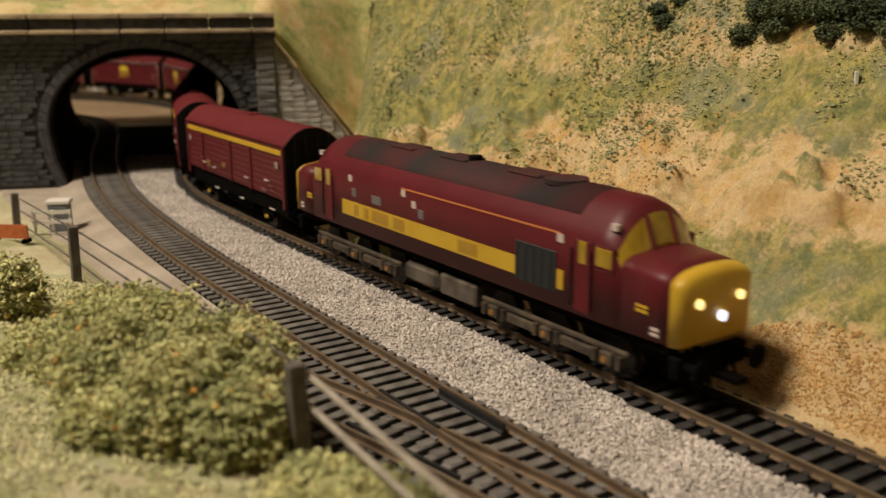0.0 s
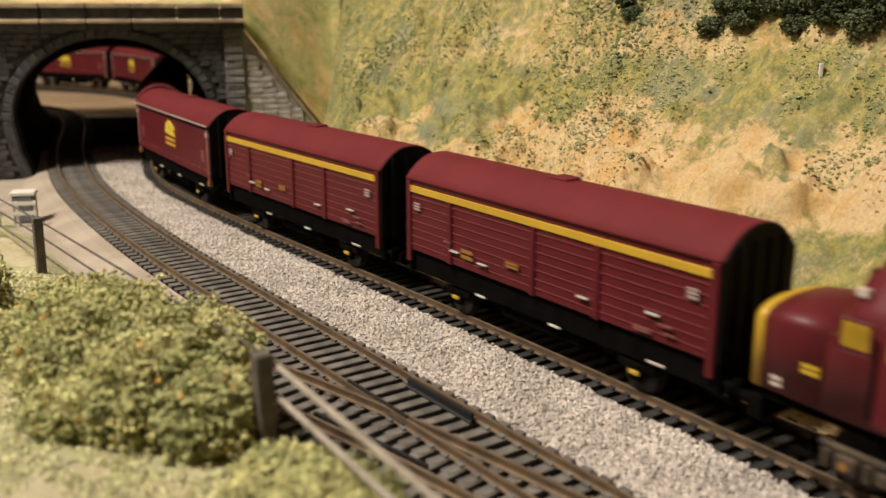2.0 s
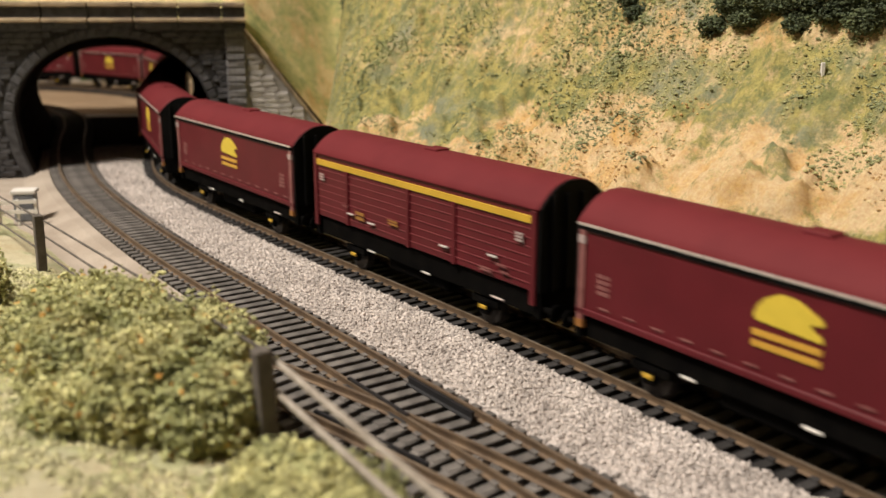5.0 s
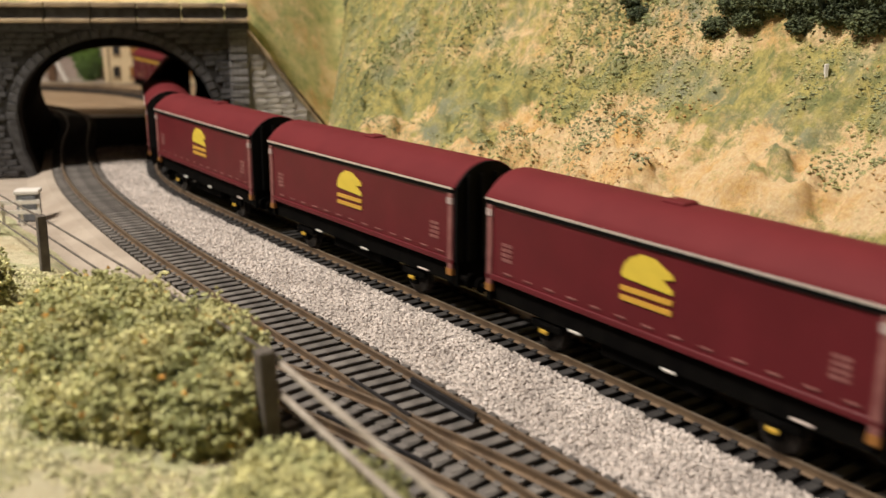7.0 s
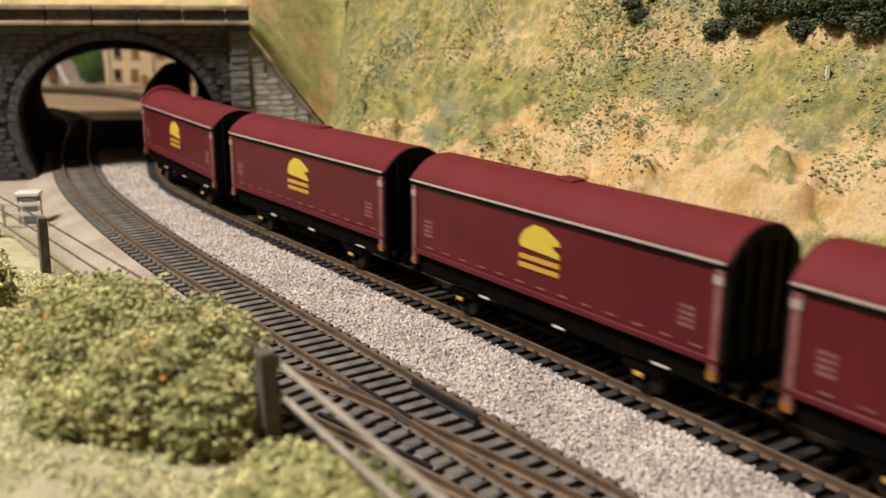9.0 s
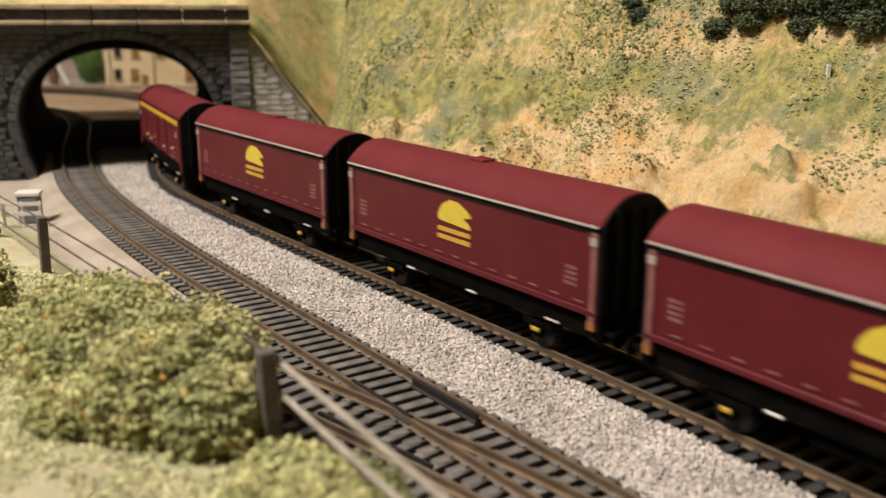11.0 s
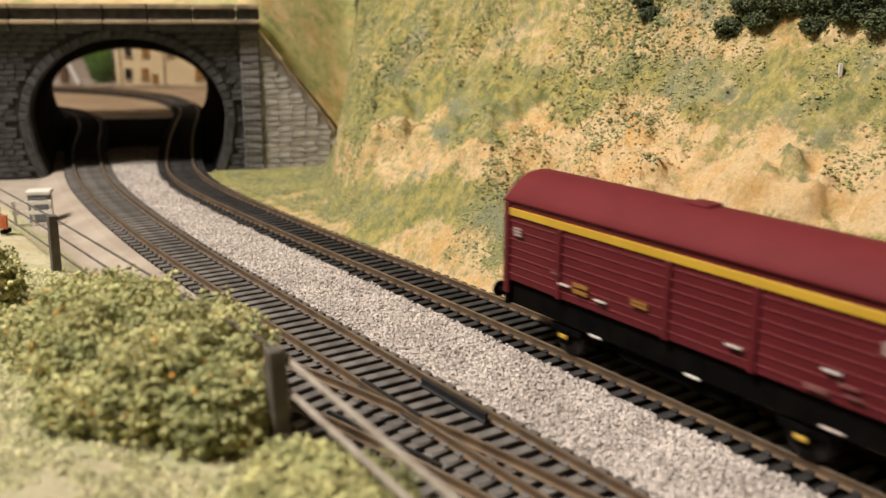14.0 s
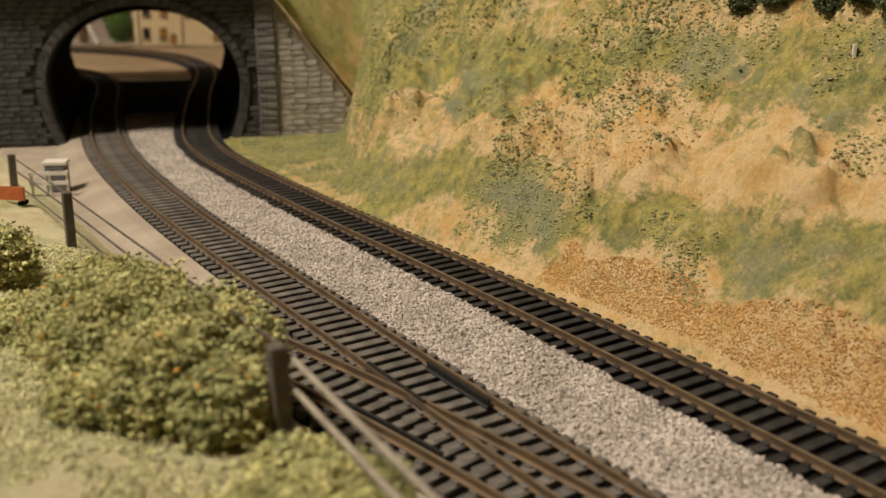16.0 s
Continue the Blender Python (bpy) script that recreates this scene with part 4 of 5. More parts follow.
# ---- bushes ----
def bush(label, blobs, seed, material, density=1.0, leaf=0.0011, rust=0.0, group="", category="bush", name="bush"):
    """A bush of many small leaf clumps round a few twigs. blobs: (x, y, z, rx, ry, rz)."""
    rng = np.random.default_rng(seed)
    x, y, z = blobs[0][:3]
    root = empty(name, label, category, group)
    cs, ss = [], []
    twigs = bmesh.new()
    for bx, by, bz, rx, ry, rz in blobs:
        n = int(density * 10500 * (rx * ry + ry * rz + rx * rz) / 0.00052)
        n = max(60, min(n, 9000))
        v = rng.normal(size=(n, 3))
        v /= np.linalg.norm(v, axis=1)[:, None]
        lump = 1 + 0.10 * np.sin(v[:, 0] * 11 + bx * 400) * np.sin(v[:, 1] * 9 + by * 300) + 0.08 * np.sin(v[:, 2] * 17 + bx * 900)
        r = np.where(rng.uniform(0, 1, n) < 0.12, rng.uniform(1.0, 1.22, n), rng.uniform(0.45, 1.06, n) ** 0.6) * lump
        p = v * r[:, None] * np.array([rx, ry, rz]) + np.array([bx, by, bz])
        cs.append(p)
        ss.append((0.32 + 0.85 * rng.uniform(0, 1, n) ** 2) * leaf * 0.80)
        for k in range(5):
            a = rng.uniform(0, 6.28)
            cyl_bm((bx, by, bz - rz * 1.0), (bx + math.cos(a) * rx * 0.7, by + math.sin(a) * ry * 0.7, bz + rz * rng.uniform(0.1, 0.8)), 0.0005, 5, 0.0002, twigs)
    cs, ss = np.vstack(cs), np.concatenate(ss)
    part("twigs", twigs, M_TWIG, root, "thin brown twigs")
    red = rng.uniform(0, 1, len(cs)) < rust
    clumps("leaves", cs[~red], ss[~red], material, root, rng, 0.75, "stuff", "", 0.45)
    if rust and red.any():
        clumps("rusty_leaves", cs[red], ss[red], M_LEAF_R, root, rng, 0.75, "stuff", "rust-coloured leaves", 0.45)
    return root


def on_meadow(k, e, up=0.0):
    x, y = POST.x + ALONG.x * k + TOCAM.x * e, POST.y + ALONG.y * k + TOCAM.y * e
    return x, y, float(meadow_height(np.array([[x]]), np.array([[y]]))[0, 0]) + up


def meadow_blob(k, e, r, h):
    x, y, z = on_meadow(k, e)
    return (x, y, z + h * 0.45, r, r, h * 0.62)


bush("large olive green foam bush with rusty leaves beside the fence",
     [meadow_blob(-0.008, 0.010, 0.010, 0.015), meadow_blob(-0.022, 0.018, 0.013, 0.019), meadow_blob(-0.036, 0.008, 0.013, 0.021), meadow_blob(-0.046, 0.024, 0.013, 0.019), meadow_blob(-0.060, 0.010, 0.014, 0.022),
      meadow_blob(-0.072, 0.024, 0.013, 0.018), meadow_blob(-0.082, 0.009, 0.014, 0.020), meadow_blob(-0.100, 0.014, 0.012, 0.016), meadow_blob(-0.030, 0.030, 0.009, 0.010), meadow_blob(-0.088, 0.032, 0.010, 0.011), meadow_blob(-0.018, 0.000, 0.007, 0.017), meadow_blob(-0.034, -0.005, 0.009, 0.019), meadow_blob(-0.052, -0.006, 0.010, 0.019)], 31, M_LEAF, 0.95, 0.0011, 0.03, "meadow bushes")
bush("rounded olive green foam bush by the far fence post",
     [meadow_blob(-0.150, 0.034, 0.013, 0.017), meadow_blob(-0.165, 0.044, 0.013, 0.016)], 32, M_LEAF, 0.9, 0.0012, 0.02, "meadow bushes")
bush("low straggling olive bush under the fence rails",
     [meadow_blob(0.018, 0.004, 0.010, 0.008), meadow_blob(0.032, 0.002, 0.011, 0.010), meadow_blob(0.046, 0.006, 0.012, 0.010), meadow_blob(0.030, 0.016, 0.010, 0.007), meadow_blob(0.060, 0.006, 0.011, 0.009)], 33, M_LEAF, 0.8, 0.0010, 0.0, "meadow bushes")


def bank_blob(x, y, r, h):
    z, _ = bank_height(np.array([[x]]), np.array([[y]]))
    return (x, y, float(z[0, 0]) + h * 0.2, r, r, h)


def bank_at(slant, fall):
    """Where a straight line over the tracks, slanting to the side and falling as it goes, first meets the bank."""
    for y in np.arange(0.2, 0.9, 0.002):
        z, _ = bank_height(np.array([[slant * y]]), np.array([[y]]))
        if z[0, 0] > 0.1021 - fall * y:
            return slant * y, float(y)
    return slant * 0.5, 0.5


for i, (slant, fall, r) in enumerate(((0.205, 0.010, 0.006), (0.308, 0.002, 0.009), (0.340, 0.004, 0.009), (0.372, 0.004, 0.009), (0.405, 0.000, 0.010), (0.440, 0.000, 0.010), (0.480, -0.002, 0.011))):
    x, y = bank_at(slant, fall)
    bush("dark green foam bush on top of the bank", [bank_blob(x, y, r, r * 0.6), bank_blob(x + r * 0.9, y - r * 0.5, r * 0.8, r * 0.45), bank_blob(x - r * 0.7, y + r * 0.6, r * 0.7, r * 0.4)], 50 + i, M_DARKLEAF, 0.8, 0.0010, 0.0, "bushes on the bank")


bush("bright green foam tree in front of the grey house", [(-0.510, 1.375, 0.022, 0.017, 0.014, 0.026), (-0.525, 1.380, 0.040, 0.014, 0.013, 0.016)], 71, M_FARLEAF, 0.5, 0.0024, 0.0, "", "tree", "tree")
bush("dark green foam bush above the tunnel's wing wall", [(-0.059, 0.682, 0.1035, 0.010, 0.010, 0.007), (-0.050, 0.688, 0.1045, 0.009, 0.009, 0.006), (-0.041, 0.682, 0.1050, 0.008, 0.008, 0.006)], 72, M_DARKLEAF, 0.8, 0.0010, 0.0, "bushes on the bank")


def scatter_meadow():
    rng = np.random.default_rng(5)
    n = 70000
    k, e = rng.uniform(-0.22, 0.12, n), rng.uniform(-0.006, 0.12, n)
    x, y = POST.x + ALONG.x * k + TOCAM.x * e, POST.y + ALONG.y * k + TOCAM.y * e
    z = meadow_height(x.reshape(-1, 1), y.reshape(-1, 1)).ravel()
    on = (np.hypot(x, y) > 0.085) & (fractal(x.reshape(-1, 1), y.reshape(-1, 1), 30, 4, 3.0).ravel() > -0.25)
    size = 0.0002 + 0.0006 * rng.uniform(0, 1, n) ** 1.8
    ob = clumps("meadow_tufts", np.c_[x, y, z + 0.0002][on], size[on], M_TUFT, None, rng, 0.9)
    tagged(ob, "pale green grass tufts and flock on the meadow", "grass", kind="stuff")


scatter_meadow()


# ---- the fence ----
def build_fence():
    root = empty("fence", "weathered dark wooden post and rail fence beside the track", "fence")
    ks = [-0.34, -0.205, -0.068, 0.0, 0.072]
    H = 0.0220
    tops = []
    for i, k in enumerate(ks):
        x, y, z = on_meadow(k, 0.0 if k < 0.05 else 0.004)
        w = 0.0017
        bm = box_bm(-w, w, -w, w, -0.004, H, 0.0003)
        ob = part("post", bm, M_WOOD, root, "dark creosoted post")
        ob.matrix_basis = pose(x, y, z, (i * 37 % 7 - 3) * 0.8, (i * 53 % 7 - 3) * 0.8, math.degrees(math.atan2(ALONG.y, ALONG.x)))
        tops.append(Vector((x, y, z)))
    off = Vector((-TOCAM.x, -TOCAM.y, 0)) * 0.0020
    for a, b in zip(tops, tops[1:]):
        thin = a.y > 0.20
        for f in ((0.90, 0.62, 0.30) if thin else (0.86, 0.56)):
            bm = cyl_bm(a + off + Vector((0, 0, H * f)), b + off + Vector((0, 0, H * f)), 0.0004 if thin else 0.0007, 6)
            part("rail", bm, M_WOOD if thin else M_WOOD_L, root, "thin dark rail" if thin else "grey weathered rail")


build_fence()


# ---- small things by the line ----
def build_cabinet():
    x, y = -0.213, 0.474
    up = lambda u, v: float(meadow_height(np.array([[u]]), np.array([[v]]))[0, 0])
    root = empty("relay_cabinet", "grey lineside relay cabinet with white lid", "cabinet", m=pose(x, y, up(x, y), 0, 0, 12))
    part("body", box_bm(-0.0052, 0.0052, -0.004, 0.004, -0.002, 0.0155, 0.0004), M_CABINET, root)
    part("lid", box_bm(-0.0060, 0.0060, -0.0048, 0.0048, 0.0155, 0.0175, 0.0003), M_WHITEPAINT, root, "white lid")
    part("door", box_bm(-0.0044, 0.0044, -0.0046, -0.0040, 0.002, 0.0145, 0.0002), M_CABINET, root)
    root = empty("railing", "small white painted railing in front of the cabinet", "railing", m=pose(x + 0.001, y - 0.012, up(x + 0.001, y - 0.012) + 0.001, 0, 0, 12))
    for u in (-0.0085, 0, 0.0085):
        part("post", box_bm(u - 0.0006, u + 0.0006, -0.0006, 0.0006, -0.002, 0.0125), M_WHITEPAINT, root)
    for z in (0.0055, 0.0105):
        part("rail", box_bm(-0.0095, 0.0095, -0.0013, -0.0006, z, z + 0.0019), M_WHITEPAINT, root)
    root = empty("barrier", "orange safety barrier lying by the fence", "barrier", m=pose(-0.213, 0.425, up(-0.213, 0.425), 0, 0, -8))
    part("panel", box_bm(-0.012, 0.006, -0.0006, 0.0006, 0.002, 0.0085), M_SIGN, root)
    for u in (-0.011, 0.005):
        part("foot", box_bm(u - 0.0008, u + 0.0008, -0.003, 0.003, 0, 0.002), M_UNDER, root)


build_cabinet()


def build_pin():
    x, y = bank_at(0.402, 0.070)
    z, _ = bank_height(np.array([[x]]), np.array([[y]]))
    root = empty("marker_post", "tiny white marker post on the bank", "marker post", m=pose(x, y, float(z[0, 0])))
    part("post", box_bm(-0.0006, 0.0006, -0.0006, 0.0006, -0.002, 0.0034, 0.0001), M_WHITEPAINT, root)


build_pin()

# ---- the train ----
M_RUST = mat("brown_lettering", (0.30, 0.13, 0.03), 0.5, spread=0.1, bump=0.0)
LW, HALF, WB, WE, WT = 0.136, 0.0137, 0.0182, 0.0440, 0.0520


def running_gear(root, half_base, L):
    part("solebar", box_bm(-L / 2 + 0.002, L / 2 - 0.002, -0.0122, -0.0100, 0.0105, WB), M_UNDER, root)
    part("solebar", box_bm(-L / 2 + 0.002, L / 2 - 0.002, 0.0100, 0.0122, 0.0105, WB), M_UNDER, root)
    part("floor_pan", box_bm(-L / 2 + 0.002, L / 2 - 0.002, -0.0100, 0.0100, 0.0110, WB), M_UNDER, root)
    for x in (-half_base, half_base):
        part("axle", cyl_bm((x, -0.0085, 0.0062), (x, 0.0085, 0.0062), 0.0009, 8), M_WHEEL, root)
        for y in (-1, 1):
            w = cyl_bm((x, y * 0.0074, 0.0062), (x, y * 0.0094, 0.0062), 0.0060, 20)
            cyl_bm((x, y * 0.0068, 0.0062), (x, y * 0.0075, 0.0062), 0.0067, 20, None, w)
            part("wheel", w, M_WHEEL, root)
            g = box_bm(x - 0.0070, x + 0.0070, y * 0.0110 - 0.0007, y * 0.0110 + 0.0007, 0.0070, 0.0096, 0.0003)
            box_bm(x - 0.0024, x + 0.0024, y * 0.0112 - 0.0010, y * 0.0112 + 0.0010, 0.0040, 0.0090, 0.0004, g)
            part("suspension", g, M_UNDER, root)
            part("axle_box", box_bm(x - 0.0017, x + 0.0017, y * 0.0124 - 0.0004, y * 0.0124 + 0.0004, 0.0060, 0.0072, 0.0002), M_YELLOW, root, "yellow axle box cover")
    part("brake_gear", box_bm(-0.020, 0.018, -0.0098, 0.0098, 0.0050, 0.0105, 0.0010), M_UNDER, root)
    for x in (-0.030, 0.006):
        part("handle", box_bm(x, x + 0.005, -0.0126, -0.0119, 0.0100, 0.0108, 0.0002), M_STEEL, root, "brake lever with a glint in its colour")
    part("handle", box_bm(L / 2 - 0.0225, L / 2 - 0.0165, -0.0128, -0.0120, 0.0112, 0.0117, 0.0001), M_WHITE, root, "white brake lever")
    for e in (-1, 1):
        part("headstock", box_bm(e * L / 2 - 0.0012, e * L / 2 + 0.0012, -0.0130, 0.0130, 0.0098, WB, 0.0002), M_UNDER, root)
        for y in (-0.0108, 0.0108):
            b = cyl_bm((e * L / 2, y, 0.0128), (e * (L / 2 + 0.0058), y, 0.0128), 0.0010, 8)
            cyl_bm((e * (L / 2 + 0.0058), y, 0.0128), (e * (L / 2 + 0.0066), y, 0.0128), 0.0027, 12, None, b)
            part("buffer", b, M_UNDER, root)
        part("coupling", box_bm(min(e * L / 2, e * (L / 2 + 0.0092)), max(e * L / 2, e * (L / 2 + 0.0092)), -0.0018, 0.0018, 0.0085, 0.0098), M_UNDER, root)


def van_shell(root, roof_over):
    L = LW
    part("body", box_bm(-L / 2, L / 2, -HALF, HALF, WB, WE, 0.0004), M_MAROON, root)
    for e in (-1, 1):
        x0 = e * L / 2
        end = loft_bm([(x0 - 0.0012, HALF * 0.985, WB, WE, WT - 0.0003), (x0 + 0.0012, HALF * 0.985, WB, WE, WT - 0.0003)], 16, True, True)
        part("end_wall", end, M_BLACK, root, "black end wall")
        for y in (-0.0085, -0.0030, 0.0030, 0.0085):
            part("end_rib", box_bm(x0 + e * 0.0010 - 0.0010, x0 + e * 0.0010 + 0.0010, y - 0.0006, y + 0.0006, WB, WE + 0.004, 0.0002), M_BLACK, root)
    roof = loft_bm([(-L / 2 - roof_over, HALF + 0.0006, WE - 0.0006, WE + 0.0003, WT), (-L / 2, HALF + 0.0006, WE - 0.0006, WE + 0.0003, WT), (0, HALF + 0.0006, WE - 0.0006, WE + 0.0003, WT), (L / 2, HALF + 0.0006, WE - 0.0006, WE + 0.0003, WT),
                    (L / 2 + roof_over, HALF + 0.0006, WE - 0.0006, WE + 0.0003, WT)], 16, True, True)
    part("roof", roof, M_ROOF, root, "matt maroon arched roof", True)
    part("roof_vent", box_bm(-0.006, 0.002, -0.003, 0.003, WT - 0.0006, WT + 0.0007, 0.0003), M_ROOF, root)


def bars(root, x0, x1, z0, z1, n, material, y=-HALF):
    """Unreadable lettering as small bars."""
    for i in range(n):
        z = z0 + (z1 - z0) * i / n
        part("lettering", box_bm(x0, x1, y - 0.00018, y + 0.0001, z, z + (z1 - z0) / n * 0.62), material, root)


def build_sliding_van():
    """A van with smooth sliding walls and a yellow emblem of plain shapes."""
    root = empty("sliding_wall_van", "maroon sliding-wall goods van with yellow emblem and silver eaves", "goods wagon", "vans of the train")
    van_shell(root, 0.0003)
    running_gear(root, 0.041, LW)
    L = LW
    for y in (-1, 1):
        part("eave_strip", box_bm(-L / 2, L / 2, y * (HALF + 0.0008) - 0.0003, y * (HALF + 0.0008) + 0.0003, WE - 0.0006, WE + 0.0000), M_EAVE, root, "silver eave strip")
        # black strip painted as the shadow line below the eave
        part("eave_gutter", box_bm(-L / 2, L / 2, y * (HALF + 0.0003) - 0.0003, y * (HALF + 0.0003) + 0.0003, WE - 0.0020, WE - 0.0006), M_BLACK, root, "black strip standing for the shade under the eave")
        for e in (-1, 1):
            x = L / 2 - 0.0022 if e > 0 else -L / 2 + 0.0012
            part("corner_post", box_bm(x - 0.0008, x + 0.0018, y * HALF - 0.0006, y * HALF + 0.0006, WB - 0.003, WE - 0.0018, 0.0002), M_PINK, root, "faded pinkish corner post")
            part("post_cap", box_bm(x - 0.0009, x + 0.0019, y * HALF - 0.0008, y * HALF + 0.0008, WE - 0.0058, WE - 0.0036), M_CAP, root, "pale corner fitting")
            part("post_foot", box_bm(x - 0.0009, x + 0.0019, y * HALF - 0.0008, y * HALF + 0.0008, WB - 0.0045, WB - 0.0022), M_RUST, root, "rusty corner foot")
    yy = -HALF - 0.0002
    # the emblem: a rounded block with a notch, over three bars
    bm = bmesh.new()
    shape = [(-0.0068, 0.0285), (-0.0060, 0.0320), (-0.0045, 0.0350), (-0.0015, 0.0375), (0.0022, 0.0372), (0.0048, 0.0350), (0.0072, 0.0330), (0.0078, 0.0312), (0.0050, 0.0305), (0.0058, 0.0288), (0.0076, 0.0272), (0.0078, 0.0256), (0.0010, 0.0262), (-0.0062, 0.0268)]
    shape = [(1.25 * x, 0.0315 + (z - 0.0256) * 0.70) for x, z in shape]
    lo = [bm.verts.new((x, yy - 0.0002, z)) for x, z in shape]
    hi = [bm.verts.new((x, yy + 0.0002, z)) for x, z in shape]
    bm.faces.new(lo)
    bm.faces.new(list(reversed(hi)))
    for i in range(len(shape)):
        j = (i + 1) % len(shape)
        bm.faces.new((lo[i], hi[i], hi[j], lo[j]))
    bmesh.ops.recalc_face_normals(bm, faces=bm.faces)
    part("emblem", bm, M_GOLD, root, "yellow rounded emblem")
    for z in (0.0287, 0.0260):
        part("emblem_bar", box_bm(-0.0085, 0.0097, yy - 0.0002, yy + 0.0002, z, z + 0.0014), M_AMBER, root, "amber bar under the emblem")
    for x0 in (-L / 2 + 0.0078, L / 2 - 0.0135):
        bars(root, x0, x0 + 0.0050, 0.0248, 0.0312, 4, M_PINK)
    # small tie-down marks along the foot
    for i in range(13):
        x = -L / 2 + 0.009 + i * 0.0098
        part("tie_mark", box_bm(x, x + 0.0038, yy - 0.0002, yy + 0.0002, 0.0208, 0.0212), M_PINK, root)
    part("sill", box_bm(-L / 2, L / 2, -HALF - 0.0006, -HALF + 0.0002, WB - 0.0006, WB + 0.0012, 0.0002), M_MAROON, root)
    return root


def build_planked_van():
    """A van with ribbed doors and a yellow band under the eaves."""
    root = empty("planked_van", "maroon planked goods van with yellow band under the roof", "goods wagon", "vans of the train")
    van_shell(root, 0.0003)
    running_gear(root, 0.041, LW)
    L = LW
    for y in (-1, 1):
        part("band", box_bm(-L / 2 + 0.0006, L / 2 - 0.0006, y * HALF - 0.0006, y * HALF + 0.0006, WE - 0.0047, WE - 0.0024, 0.0001), M_YELLOW, root, "yellow band")
        for i in range(7):
            z = WB + 0.0024 + i * 0.0028
            part("plank_rib", box_bm(-L / 2 + 0.001, L / 2 - 0.001, y * HALF - 0.0003, y * HALF + 0.0003, z, z + 0.0003), M_RIB, root)
        for x in (-L * 0.31, L * 0.0, L * 0.20):
            part("door_post", box_bm(x - 0.0010, x + 0.0010, y * HALF - 0.0009, y * HALF + 0.0005, WB, WE - 0.0046, 0.0002), M_MAROON, root)
        for x in (-L / 2 + 0.0012, L / 2 - 0.0012):
            part("corner_post", box_bm(x - 0.0012, x + 0.0012, y * HALF - 0.0008, y * HALF + 0.0005, WB - 0.0040, WE - 0.0006, 0.0002), M_MAROON, root)
    yy = -HALF - 0.0009
    for x, z, w, h, m in ((-L / 2 + 0.0052, WE - 0.0105, 0.0036, 0.0030, M_CAP), (L / 2 - 0.0090, WE - 0.0110, 0.0036, 0.0032, M_CAP), (-0.035, 0.0222, 0.006, 0.0038, M_DIM), (-0.012, 0.0245, 0.006, 0.0022, M_DIM),
                          (0.042, 0.0200, 0.006, 0.0016, M_PINK), (0.050, 0.0232, 0.005, 0.0008, M_PINK), (0.052, 0.0212, 0.0045, 0.0008, M_PINK), (-0.045, 0.0255, 0.004, 0.0008, M_PINK)):
        n = 3 if m is M_CAP else 2
        bars(root, x, x + w, z, z + h, n, m, yy)
    for x, z in ((-0.041, 0.0232), (-0.026, 0.0222), (0.020, 0.0232), (0.046, 0.0255)):
        part("door_handle", box_bm(x, x + 0.0046, yy - 0.0006, yy + 0.0003, z, z + 0.0004), M_STEEL, root, "door handle with a glint in its colour")
    return root


